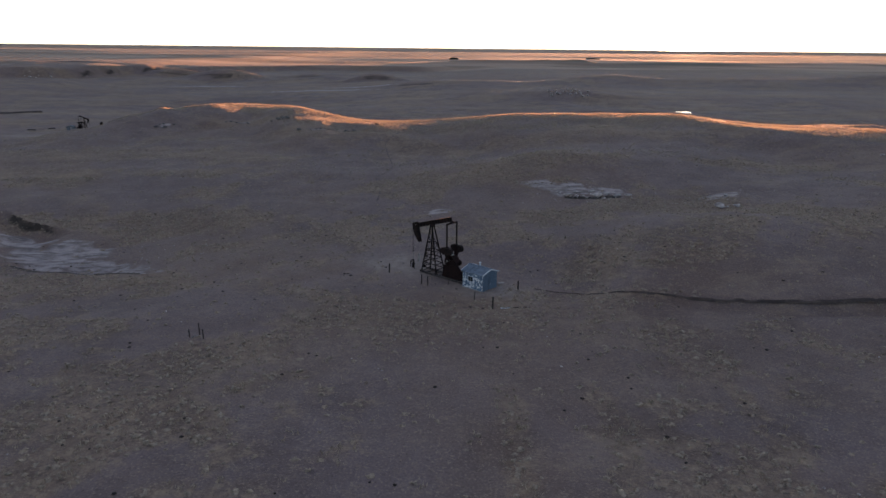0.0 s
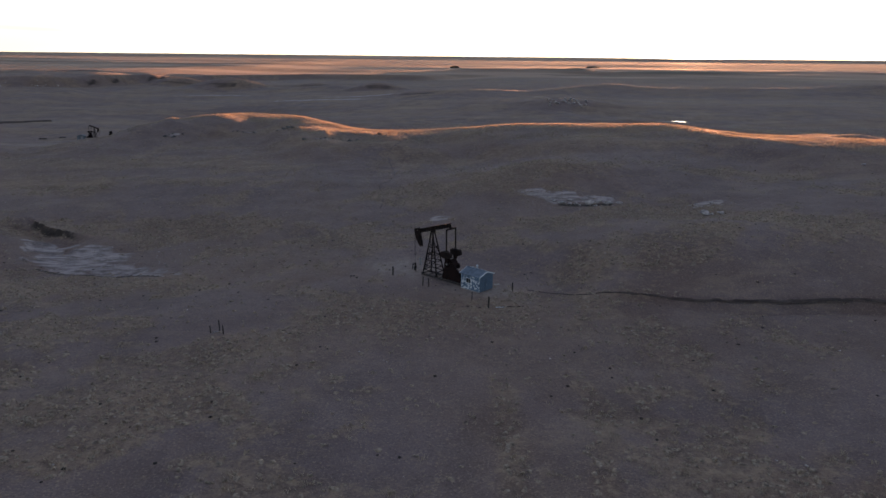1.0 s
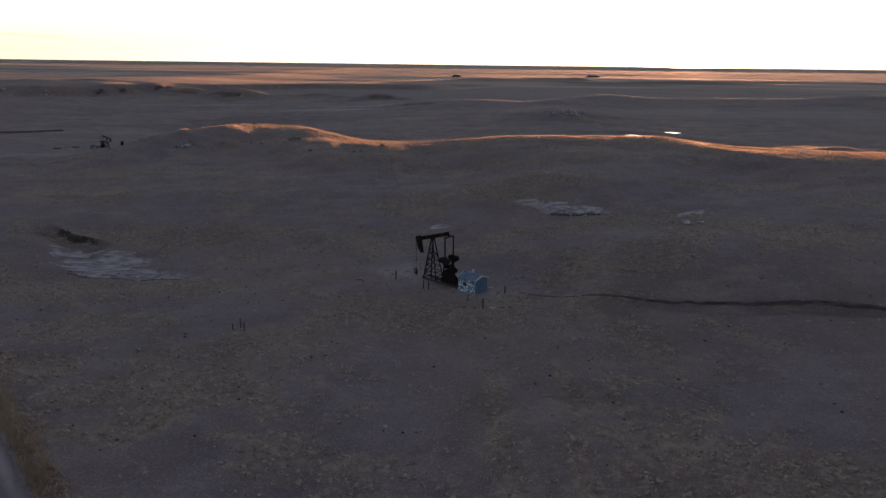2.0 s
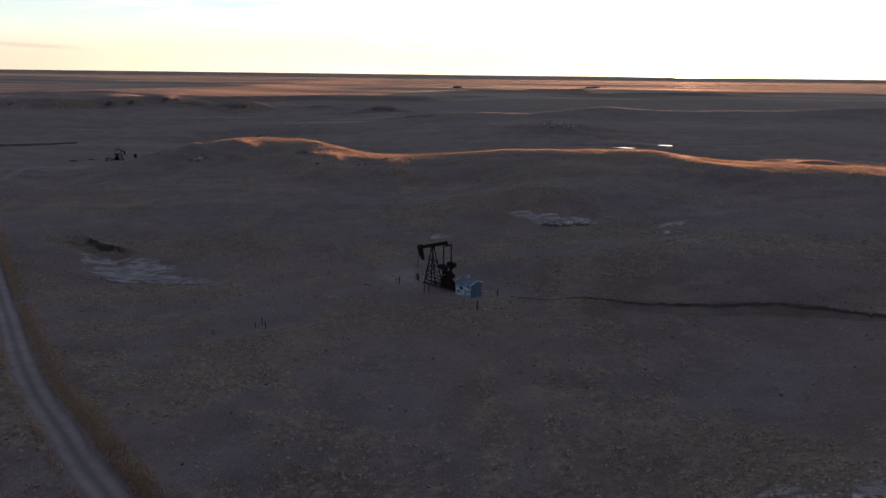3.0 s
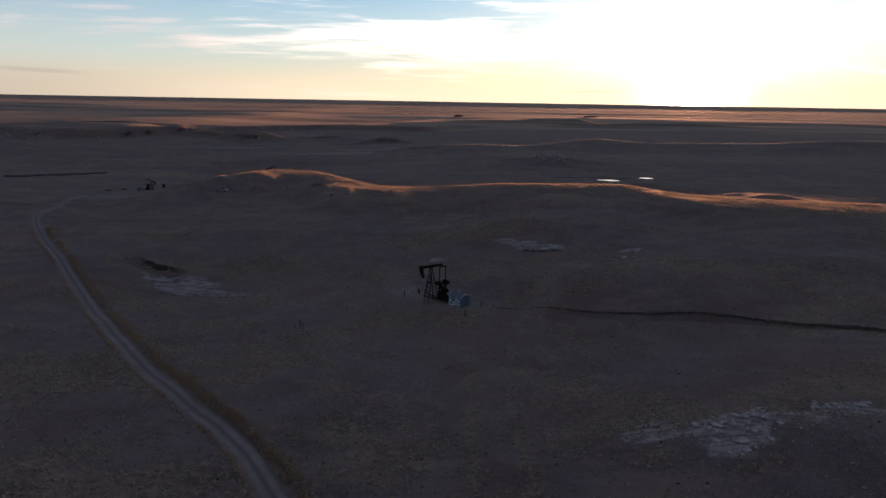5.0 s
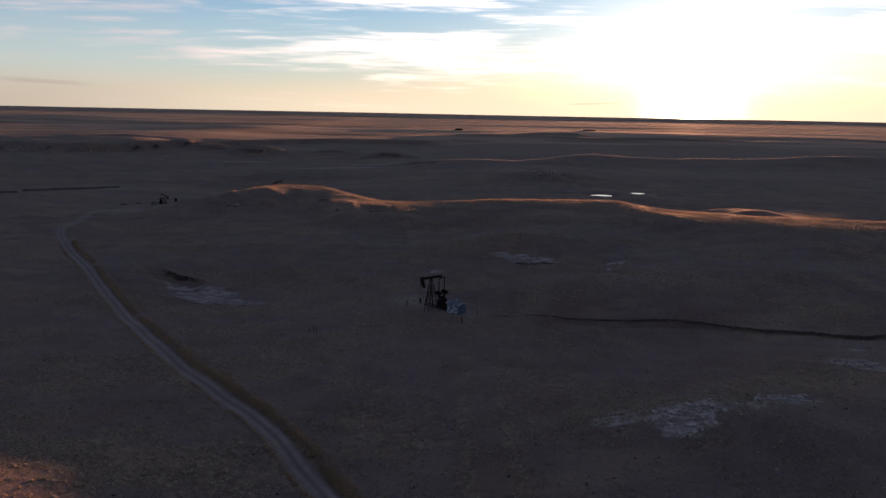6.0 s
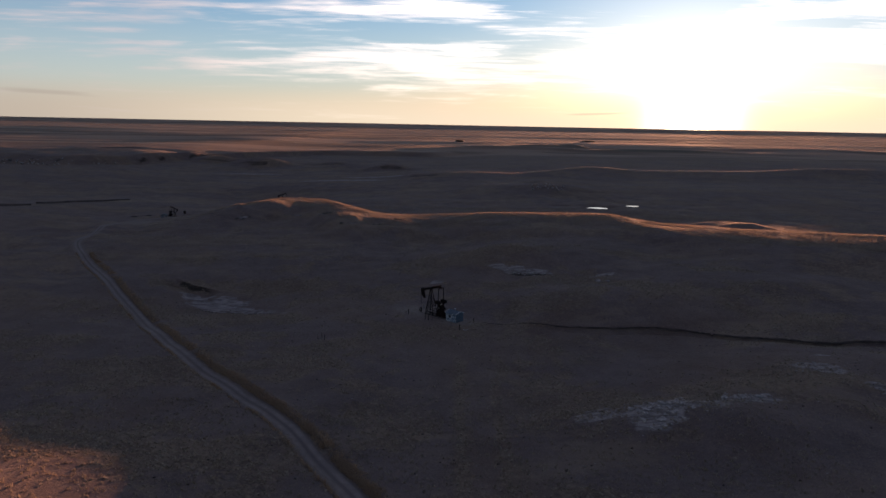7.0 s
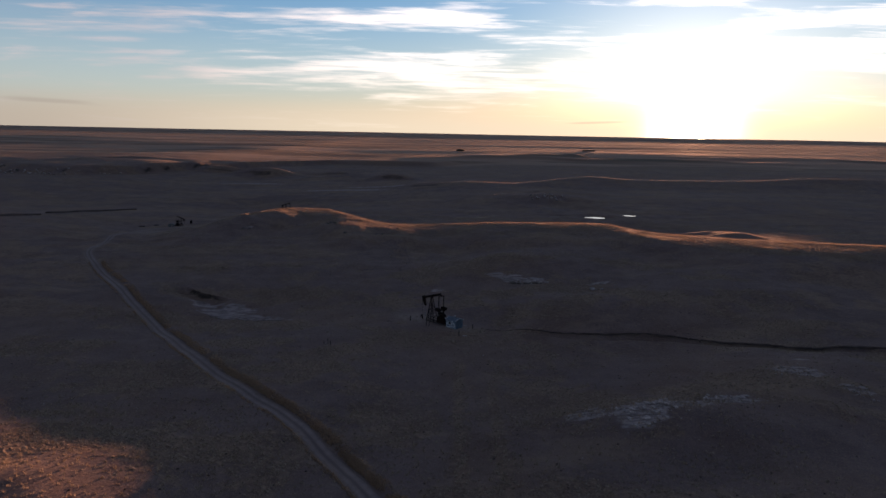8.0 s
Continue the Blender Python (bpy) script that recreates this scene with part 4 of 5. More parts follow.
part("valve_wheel", made(lambda b: tube(b, (-0.45, 0.1, 1.02), (-0.45, 0.1, 1.06), 0.16, 14)), M_RUST, arm)
part("riser", made(lambda b: [tube(b, (0.45, -0.35, -0.1), (0.45, -0.35, 1.2), 0.05, 10), tube(b, (0.45, -0.35, 0.7), (-0.08, 0, 0.7), 0.05, 10)]), M_RUST, wellhead)


# ---- the shed ----
def build_shed(m, label):
    shed = base_of("shed", label, "shed", m)
    L, D, H, R, T = 3.4, 3.0, 2.25, 0.5, 0.07
    wx0, wx1, wz0, wz1 = 0.95, 1.78, 1.0, 1.7

    def front(b):
        for x0, x1, z0, z1 in ((0, wx0, 0, H), (wx1, L, 0, H), (wx0, wx1, 0, wz0), (wx0, wx1, wz1, H)):
            slab(b, [(x0, z0), (x1, z0), (x1, z1), (x0, z1)], 0, T)

    part("front_wall", made(front), M_SHED_WHITE, shed, "blue wall with paint peeled to white")
    part("back_wall", made(lambda b: slab(b, [(0, 0), (L, 0), (L, H), (0, H)], D - T, D)), M_SHED_BLUE, shed)
    for x in (0.002, L - T - 0.002):
        gable = Matrix.Translation((x, T, 0)) @ pose(0, 0, 0, 0, 0, 90)
        part("gable_wall", made(lambda b: slab(b, [(0, 0), (D - 2 * T, 0), (D - 2 * T, H), (D / 2 - T, H + R), (0, H)], -T, 0, gable)), M_SHED_BLUE, shed)
    win = part("window", made(lambda b: block(b, (wx1 - wx0 - 0.02, 0.02, wz1 - wz0 - 0.02), ((wx0 + wx1) / 2, 0.05, (wz0 + wz1) / 2), None, 0)), M_GLASS_DARK, shed, "dark dusty window")
    for x0, x1, z0, z1 in ((wx0 - 0.07, wx1 + 0.07, wz1, wz1 + 0.07), (wx0 - 0.07, wx1 + 0.07, wz0 - 0.07, wz0), (wx0 - 0.07, wx0, wz0, wz1), (wx1, wx1 + 0.07, wz0, wz1)):
        part("window_frame", made(lambda b: block(b, (x1 - x0, 0.05, z1 - z0), ((x0 + x1) / 2, -0.025, (z0 + z1) / 2), None, 0.008)), M_TRIM, win)
    part("mullion", made(lambda b: block(b, (0.04, 0.03, wz1 - wz0 - 0.03), ((wx0 + wx1) / 2, 0.025, (wz0 + wz1) / 2), None, 0)), M_WOOD, win)
    # boards nailed upright on the near walls
    for i in range(12):
        x = 0.15 + i * (L - 0.3) / 11
        if wx0 - 0.1 < x < wx1 + 0.1:
            continue
        part("batten", made(lambda b: block(b, (0.05, 0.025, H - 0.06), (x, -0.0125, H / 2), None, 0.005)), M_SHED_WHITE, shed)
    for i in range(9):
        y = 0.2 + i * (D - 0.4) / 8
        h = H + R * (1 - abs(y - D / 2) / (D / 2)) - 0.08
        part("batten", made(lambda b: block(b, (0.025, 0.05, h), (L + 0.0105, y, h / 2), None, 0.005)), M_SHED_BLUE, shed)
    # gable roof of metal sheets, ribs along the seams
    over, sheets = 0.16, 6
    w = (L + 2 * over) / sheets
    slope = math.atan2(R, D / 2)
    for side in (-1, 1):
        reach = (D / 2 + over) / math.cos(slope)
        for i in range(sheets):
            m1 = Matrix.Translation((-over + w * (i + 0.5), D / 2, H + R + 0.05)) @ pose(0, 0, 0, -side * math.degrees(slope) if side > 0 else math.degrees(slope), 0, 0)
            sheet = part("roof_sheet", made(lambda b: block(b, (w - 0.012, reach, 0.03), m1 @ Vector((0, side * reach / 2, 0)), m1.to_3x3().to_4x4(), 0.004)), M_ROOF, shed)
            part("rib", made(lambda b: block(b, (0.05, reach - 0.02, 0.04), m1 @ Vector((w / 2 - 0.04, side * reach / 2, 0.035)), m1.to_3x3().to_4x4(), 0.01)), M_TRIM if i in (sheets - 1,) else M_ROOF, sheet)
        # pale trim down the ends and along the eaves
        for x in (-over - 0.02, L + over + 0.02):
            a = Vector((x, D / 2, H + R + 0.06))
            c = Vector((x, D / 2 + side * (D / 2 + over), H + R + 0.06 - (D / 2 + over) * math.tan(slope)))
            part("barge_board", made(lambda b: sweep(b, [(-0.025, -0.09), (0.025, -0.09), (0.025, 0.06), (-0.025, 0.06)], a, c)), M_TRIM, shed)
        ez = H + R + 0.05 - (D / 2 + over) * math.tan(slope)
        part("eave_trim", made(lambda b: block(b, (L + 2 * over, 0.04, 0.09), (L / 2, D / 2 + side * (D / 2 + over + 0.02), ez - 0.02), None, 0.006)), M_TRIM if side > 0 else M_ROOF, shed)
    part("ridge_cap", made(lambda b: sweep(b, [(-0.14, -0.05), (0, 0.02), (0.14, -0.05), (0.14, -0.02), (0, 0.05), (-0.14, -0.02)], (-over, D / 2, H + R + 0.09), (L + over, D / 2, H + R + 0.09))), M_ROOF, shed)
    vent = part("roof_vent", made(lambda b: tube(b, (0.75, D - 0.35, H + 0.1), (0.75, D - 0.35, H + 0.62), 0.1, 12)), M_TRIM, shed)
    part("vent_cap", made(lambda b: tube(b, (0.75, D - 0.35, H + 0.64), (0.75, D - 0.35, H + 0.76), 0.19, 12, 0.03)), M_TRIM, vent)
    part("sill_beam", made(lambda b: block(b, (L + 0.1, 0.1, 0.12), (L / 2, -0.055, 0.02))), M_WOOD, shed)
    return shed


build_shed(pose(2.5, -0.6, 0.03, 0, 0, -43), "small blue board shed with peeling paint and metal roof")


# ---- posts, boards and pipes round the well ----
def build_post(x, y, h, r, lean, label):
    p = base_of("post", label, "post", pose(x, y, ground_z(x, y), lean[0], lean[1], 0), "posts round the pump jack")
    part("shaft", made(lambda b: tube(b, (0, 0, -0.3), (0, 0, h - 0.03), r, 9, r * 0.9)), M_POST, p)
    part("cap", made(lambda b: tube(b, (0, 0, h - 0.04), (0, 0, h), r * 1.06, 9, r * 0.8)), M_POST, p)
    return p


for x, y, h, r, lean in ((-7.7, 4.8, 1.35, 0.11, (0, 1)), (9.8, -1.9, 1.3, 0.1, (1, -1)), (5.97, -8.77, 1.55, 0.12, (0, 1)), (-3.0, -0.03, 1.35, 0.085, (-1, 1)), (-2.15, -0.46, 1.3, 0.085, (0, -2))):
    build_post(x, y, h, r, lean, "short dark tarred post in trodden soil")
build_post(3.87, -6.03, 1.25, 0.06, (2, 1), "thin dark post leaning in the dry grass")
build_post(0.6, -0.12, 1.0, 0.035, (-2, 2), "thin dark stake beside the pump jack")
for x, y, h in ((-28.0, -17.6, 0.95), (-27.2, -16.7, 1.4), (-26.3, -18.1, 1.15)):
    build_post(x, y, h, 0.07, (1, -1), "dark stake of a small group in open grass")

low_pipe = base_of("old_pipe", "rusty curved pipe between the stakes", "pipe", pose(-27.3, -17.9, ground_z(-27.3, -17.9), 0, 0, 10))
part("pipe", made(lambda b: [tube(b, (-0.35, 0, 0.05), (-0.1, 0, 0.3), 0.06, 8), tube(b, (-0.1, 0, 0.3), (0.3, 0, 0.28), 0.06, 8)]), M_STEEL, low_pipe)

sign = base_of("marker_board", "narrow grey marker board behind the wellhead", "board", pose(-3.7, 9.8, ground_z(-3.7, 9.8), 0, 0, -10))
part("board", made(lambda b: block(b, (0.34, 0.04, 1.25), (0, 0, 0.72))), M_WOOD, sign)
part("stake", made(lambda b: block(b, (0.07, 0.07, 1.2), (0, 0.06, 0.35))), M_WOOD, sign)

plank = base_of("white_plank", "pale broken plank lying in the grass", "plank", pose(7.5, -8.6, ground_z(7.5, -8.6) + 0.03, 0, 2, 12))
part("board", made(lambda b: [block(b, (1.1, 0.22, 0.05), (0, 0, 0.03)), block(b, (0.7, 0.12, 0.05), (0.75, 0.16, 0.04))]), M_TRIM, plank)
rod = base_of("old_pipe", "long dark pipe lying beside the plank", "pipe", pose(9.1, -8.3, ground_z(9.1, -8.3), 0, 0, 8))
part("pipe", made(lambda b: tube(b, (-1.6, 0, 0.05), (1.6, 0, 0.05), 0.05, 8)), M_RUST, rod)
sheet = base_of("metal_sheet", "pale loose metal sheet beside the shed", "metal sheet", pose(7.75, 0.75, ground_z(7.75, 0.75) + 0.03, 4, 0, 20))
part("panel", made(lambda b: block(b, (0.9, 0.5, 0.03), (0, 0, 0.06), None, 0.006)), M_WOOD, sheet)

for x, y, long, turn in ((-174.7, 205.5, 3.2, 5), (-168.2, 209.4, 2.6, 20)):
    stack = base_of("pipe_stack", "low dark stack of old pipes on the grass", "pipe stack", pose(x, y, ground_z(x, y), 0, 0, turn), "pipe stacks by the distant well")
    for j, (py, pz) in enumerate(((-0.24, 0.12), (0, 0.12), (0.24, 0.12), (-0.12, 0.33), (0.12, 0.33))):
        part("pipe", made(lambda b: tube(b, (-long / 2, py, pz), (long / 2, py, pz), 0.115, 8)), M_SKID, stack)

# ---- the other wells ----
far_jack = copy_thing(pump_jack, pose(-150.3, 206.3, ground_z(-152, 206.8) - 0.1, 0, 0, 163) @ Matrix.Scale(0.66, 4))
tagged(far_jack, "distant dark pump jack on a pale pad")
ridge_jack = copy_thing(pump_jack, pose(-121.5, 317, ground_z(-121.5, 317) - 0.1, 0, 0, -8) @ Matrix.Scale(0.84, 4))
tagged(ridge_jack, "distant pump jack half hidden behind a ridge")


def build_tank(x, y, r, h, turn, label, mat):
    tank = base_of("tank", label, "tank", pose(x, y, ground_z(x, y), 0, 0, turn))
    part("shell", made(lambda b: tube(b, (0, 0, -0.1), (0, 0, h), r, 20)), mat, tank)
    part("roof", made(lambda b: tube(b, (0, 0, h), (0, 0, h + 0.25), r * 1.02, 20, 0.1)), mat, tank)
    part("hatch", made(lambda b: tube(b, (r * 0.5, 0, h + 0.1), (r * 0.5, 0, h + 0.35), 0.25, 10)), mat, tank)
    return tank


build_tank(-151.4, 218.9, 0.65, 1.5, 0, "small dark tank beside the distant pump jack", M_RUST)


def build_hut(x, y, turn, label):
    hut = base_of("hut", label, "hut", pose(x, y, ground_z(x, y) - 0.05, 0, 0, turn))
    part("wall", made(lambda b: block(b, (3.0, 2.4, 1.9), (0, 0, 0.95), None, 0.03)), M_HUT, hut)
    part("roof", made(lambda b: slab(b, [(-1.65, 1.9), (1.65, 1.9), (0, 2.5)], -1.3, 1.3)), M_HUT, hut)
    part("door", made(lambda b: block(b, (0.8, 0.05, 1.7), (0.4, -1.22, 0.9), None, 0.01)), M_WOOD, hut)
    return hut


build_hut(-157.5, 205, 10, "small grey-blue hut beside the distant pump jack")

# ---- rocks ----
rng = random.Random(5)


def rock_mesh(seed, flat, jag):
    r = random.Random(seed)
    bm = bmesh.new()
    bmesh.ops.create_icosphere(bm, subdivisions=2, radius=0.5)
    off = Vector((r.uniform(-50, 50), r.uniform(-50, 50), r.uniform(-50, 50)))
    planes = [(Vector((r.gauss(0, 1), r.gauss(0, 1), r.gauss(0, 0.8))).normalized(), r.uniform(0.20, 0.38)) for _ in range(14)]
    for v in bm.verts:
        for n, d in planes:
            k = v.co.dot(n) - d
            if k > 0:
                v.co -= n * k
        v.co += v.co.normalized() * jag * noise.noise(v.co * 3.1 + off)
        v.co.z *= flat
    me = bpy.data.meshes.new("boulder")
    bmesh.ops.recalc_face_normals(bm, faces=bm.faces)
    bm.to_mesh(me)
    bm.free()
    return me


ROCKS = [rock_mesh(i, f, 0.10) for i, f in enumerate((0.75, 0.85, 0.65, 0.9, 0.7, 0.8))]
SLABS = [rock_mesh(20 + i, f, 0.07) for i, f in enumerate((0.4, 0.5, 0.35, 0.45))]
for me in ROCKS + SLABS:
    me.materials.append(M_ROCK)

DARK_ROCKS = [rock_mesh(40 + i, f, 0.10) for i, f in enumerate((0.75, 0.85, 0.65))]
for me in DARK_ROCKS:
    me.materials.append(M_DARK_ROCK)


def put_rock(meshes, x, y, long, wide, turn, sink, label, group):
    ob = new("boulder", rng.choice(meshes))
    high = (long + wide) / 2
    ob.matrix_world = pose(x, y, ground_z(x, y) + high * 0.28 * (1 - sink), rng.uniform(-9, 9), rng.uniform(-9, 9), turn) @ Matrix.Diagonal((long, wide, high * 0.85, 1))
    return tagged(ob, label, "boulder", group)


for x, y, long, wide, turn, sink in ((22.6, 45.3, 1.2, 0.9, 30, 0.2), (23.6, 44.0, 0.9, 1.3, 70, -0.2), (24.4, 43.0, 1.5, 1.0, 100, -0.5), (25.3, 43.3, 0.8, 0.6, 20, -0.1), (25.6, 42.2, 1.3, 1.0, 80, -0.6),
                                     (26.7, 42.7, 1.0, 0.7, 10, -0.2), (27.3, 41.7, 0.7, 0.9, 60, 0.0), (28.9, 41.4, 3.0, 1.5, -14, -0.3), (30.4, 40.9, 0.9, 0.7, 40, 0.0), (29.9, 42.9, 1.7, 1.0, 10, 0.1),
                                     (31.4, 44.4, 2.6, 1.3, 8, 0.4), (33.5, 44.0, 2.2, 1.1, -6, 0.3), (36.0, 44.7, 2.0, 0.8, 5, 0.5), (21.8, 47.2, 1.6, 0.8, 15, 0.6), (26.0, 45.6, 2.3, 0.9, -20, 0.7), (29.0, 46.2, 2.0, 0.8, 12, 0.7)):
    put_rock(ROCKS + SLABS[:2] if sink < 0.3 else SLABS, x, y, long, wide, turn, sink, "pale weathered boulder in an outcrop of white clay", "boulders of the outcrop behind the pump jack")
for x, y, s in ((48.8, 31.8, 2.4), (51.9, 31.7, 1.6), (50.1, 32.0, 0.9), (53.5, 41.0, 1.1), (50.8, 41.6, 0.9), (101, 71, 1.2), (100, 58, 1.0)):
    put_rock(ROCKS, x, y, s * 1.15, s * 0.75, rng.uniform(-20, 20), 0.3, "single pale boulder in dry grass", "boulders on the slope")
for i in range(124):
    if i < 86:
        x = 33.5 + 10.5 * rng.random()
        deep = 5.2 if x < 41 else 2.4
        y = -66.4 + (x - 36) * 0.5 - min(abs(rng.gauss(0, deep)), 8.5) + rng.uniform(-0.6, 1.2)
        size = rng.choice((0.4, 0.5, 0.7, 0.9, 1.1, 1.4, 1.7))
    else:
        x = 50.5 + 9.5 * rng.random()
        y = -60.6 + (x - 52) * 0.10 - abs(rng.gauss(0, 0.9)) + rng.uniform(-0.4, 0.5)
        size = rng.choice((0.35, 0.5, 0.65, 0.85, 1.1, 1.4))
    put_rock(SLABS + ROCKS[2:3], x, y, size * rng.uniform(1.0, 1.7), size * rng.uniform(0.6, 0.95), -60 + rng.gauss(0, 26), rng.uniform(0.55, 1.0), "grey sandstone slab bedded in a grassy knoll", "sandstone slabs of the knoll")
for i in range(12):
    x, y = rng.uniform(70, 78), rng.uniform(-50, -44)
    put_rock(SLABS, x, y, rng.uniform(0.5, 1.4), rng.uniform(0.4, 0.9), rng.uniform(0, 180), 0.5, "small pale slab among clay and grass", "slabs of the far knoll")
for i in range(8):
    put_rock(SLABS + ROCKS, rng.uniform(81, 85), rng.uniform(-59.5, -56.5), rng.uniform(0.5, 1.3), rng.uniform(0.4, 0.9), rng.uniform(0, 180), 0.4, "small pale slab among clay and grass", "slabs of the far knoll")
for i in range(34):
    x = rng.uniform(58, 84)
    y = 322 + rng.uniform(-9, 9) + (70 - x) * 0.2
    s = rng.uniform(1.2, 3.0)
    put_rock(ROCKS, x, y, s, s * 0.8, rng.uniform(0, 180), 0.1, "pale boulder strewn down a distant slope", "boulders of the distant slope")
for i in range(70):
    x = rng.uniform(-470, -335)
    y = float(glide(x, *PLATEAU)) + 12 * math.sin(x / 31) + 6 * math.sin(x / 13 + 1) - rng.uniform(2, 19)
    s = rng.choice((1.0, 1.3, 1.6, 2.0, 2.6, 3.2))
    put_rock(DARK_ROCKS[:1] + ROCKS[:4], x, y, s * rng.uniform(1.0, 1.5), s * 0.8, rng.uniform(0, 180), 0.1, "grey boulder along the distant plateau edge", "boulders of the plateau edge")
for cx, cy, n, rx, ry in ((-99, 156, 9, 4, 2), (-57, 160, 10, 5, 1.6), (-41, 137, 7, 4, 1.2), (-30, 136.5, 7, 4, 1.2), (-76, 173, 6, 5, 1.5), (-20, 148, 5, 4, 1)):
    for i in range(n):
        s = rng.choice((0.5, 0.7, 0.9, 1.2, 1.6))
        put_rock(DARK_ROCKS, cx + rng.gauss(0, rx * 0.6), cy + rng.gauss(0, ry * 0.6), s * 1.3, s * 0.7, rng.uniform(-30, 30), 0.3, "grey stone showing through the hillside grass", "stones of the hillside")

# ---- ponds in the hollow behind the ridge ----
for (x, y, _, _, z), (rx, ry, turn) in zip(PONDS, ((6.2, 5.2, 12), (4.0, 2.9, -8), (3.5, 0.9, 0))):
    verts = [(x, y, z)]
    n = 40
    for i in range(n):
        a = 2 * math.pi * i / n
        k = 1 + 0.22 * float(ripple(40 * math.cos(a) + x, 40 * math.sin(a) + y, 22))
        px, py = rx * k * math.cos(a), ry * k * math.sin(a)
        c, s = math.cos(radians(turn)), math.sin(radians(turn))
        verts.append((x + px * c - py * s, y + px * s + py * c, z))
    faces = [(0, 1 + i, 1 + (i + 1) % n) for i in range(n)]
    tagged(new("water", mesh_of("water", verts, faces, M_WATER)), "small shining pond in the hollow", "pond", kind="structure")


# ---- grass, stones and clods, too many to count ----
def scatter(name, x, y, mat, blades, high, wide, spread, label, seed, category):
    """Tufts of bent blades at the given places."""
    r = np.random.RandomState(seed)
    n = len(x)
    z = ground_at(x, y)
    size = r.uniform(0.6, 1.35, n)
    X, Y, Z, S = (np.repeat(v, blades) for v in (x, y, z, size))
    a = r.uniform(0, 2 * np.pi, n * blades)
    lean = r.uniform(0.15, 1.0, n * blades) * spread
    h = high * S * r.uniform(0.55, 1.1, n * blades)
    w = wide * S * r.uniform(0.6, 1.2, n * blades)
    ox, oy = r.normal(0, spread * 0.45, n * blades) * S, r.normal(0, spread * 0.45, n * blades) * S
    bx, by = X + ox, Y + oy
    tx, ty = bx + np.cos(a) * lean * S, by + np.sin(a) * lean * S
    px, py = -np.sin(a) * w / 2, np.cos(a) * w / 2
    P = np.stack([np.stack([bx - px, by - py, Z - 0.04], -1), np.stack([bx + px, by + py, Z - 0.04], -1), np.stack([tx, ty, Z + h], -1)], 1).reshape(-1, 3)
    me = bpy.data.meshes.new(name)
    me.vertices.add(len(P))
    me.vertices.foreach_set("co", P.ravel())
    k = len(P) // 3
    me.loops.add(len(P))
    me.loops.foreach_set("vertex_index", np.arange(len(P)))
    me.polygons.add(k)
    me.polygons.foreach_set("loop_start", np.arange(k) * 3)
    me.update()
    me.materials.append(mat)
    return tagged(new(name, me), label, category, kind="stuff")


def places(n, x0, x1, y0, y1, seed, keep):
    r = np.random.RandomState(seed)
    x, y = r.uniform(x0, x1, n), r.uniform(y0, y1, n)
    k = r.uniform(0, 1, n) < keep(x, y)
    x, y = x[k], y[k]
    d, side, f = along(x, y, ROAD)
    k = d > 2.0
    return x[k], y[k]


def clumps(name, x, y, wide, high, mat, label, seed):
    """Low tussocks of matted grass: uneven six-sided mounds, joined in one mesh."""
    r = np.random.RandomState(seed)
    n, m = len(x), 6
    z = ground_at(x, y)
    size = wide * r.uniform(0.55, 1.4, n)
    a = (np.arange(m)[None, :] / m + r.uniform(0, 1, (n, 1))) * 2 * np.pi
    rings = []
    for out, rise, wob in ((1.0, -0.15, 0.45), (0.66, 0.65, 0.5)):
        d = size[:, None] * 0.5 * out * (1 + wob * r.normal(0, 1, (n, m)))
        rings.append(np.stack([x[:, None] + d * np.cos(a), y[:, None] + d * np.sin(a), z[:, None] + high * (size / wide)[:, None] * rise * r.uniform(0.7, 1.3, (n, m))], -1))
    top = np.stack([x, y, z + high * size / wide * r.uniform(0.8, 1.3, n)], -1)[:, None, :]
    P = np.concatenate([*rings, top], 1).reshape(-1, 3)
    k = np.arange(n)[:, None] * (2 * m + 1)
    j, jn = np.arange(m)[None, :], (np.arange(m)[None, :] + 1) % m
    tris = np.concatenate([np.stack([k + j, k + jn, k + m + jn], -1), np.stack([k + j, k + m + jn, k + m + j], -1), np.stack([k + m + j, k + m + jn, k + 2 * m + 0 * j], -1)], 1).reshape(-1, 3)
    me = bpy.data.meshes.new(name)
    me.vertices.add(len(P))
    me.vertices.foreach_set("co", P.ravel())
    me.loops.add(tris.size)
    me.loops.foreach_set("vertex_index", tris.ravel())
    me.polygons.add(len(tris))
    me.polygons.foreach_set("loop_start", np.arange(len(tris)) * 3)
    me.update()
    me.materials.append(mat)
    return tagged(new(name, me), label, "grass", kind="stuff")


x, y = places(95000, -105, 110, -140, 75, 41, lambda x, y: 0.03 + 0.62 * patchy(x, y) ** 1.5)
clumps("tussocks", x, y, 0.46, 0.13, M_TUSSOCK, "low matted tussocks of dry straw-coloured grass", 42)
x, y = places(70000, -105, 110, -140, 75, 11, lambda x, y: 0.03 + 0.6 * patchy(x, y))
scatter("grass_tufts", x, y, M_GRASS, 11, 0.24, 0.07, 0.30, "tufts of short dry straw-coloured grass", 12, "grass")
x, y = places(60000, -150, 230, 70, 235, 13, lambda x, y: 0.25 + 0.75 * ease(ripple(x, y, 12), -0.1, 0.5))
scatter("ridge_grass", x, y, M_GRASS, 6, 0.20, 0.16, 0.34, "dry grass on the ridge behind the well", 14, "grass")
r = np.random.RandomState(51)
x = r.uniform(-125, 260, 60000)
y = glide(x, NEAR_RIDGE[0], NEAR_RIDGE[1]) + r.uniform(-34, 12, len(x))
k = ripple(x, y, 9) + 0.25 > r.uniform(-0.3, 0.6, len(x))
scatter("crest_grass", x[k], y[k], M_GRASS, 7, 0.32, 0.07, 0.26, "taller dry grass along the crest of the ridge", 52, "grass")
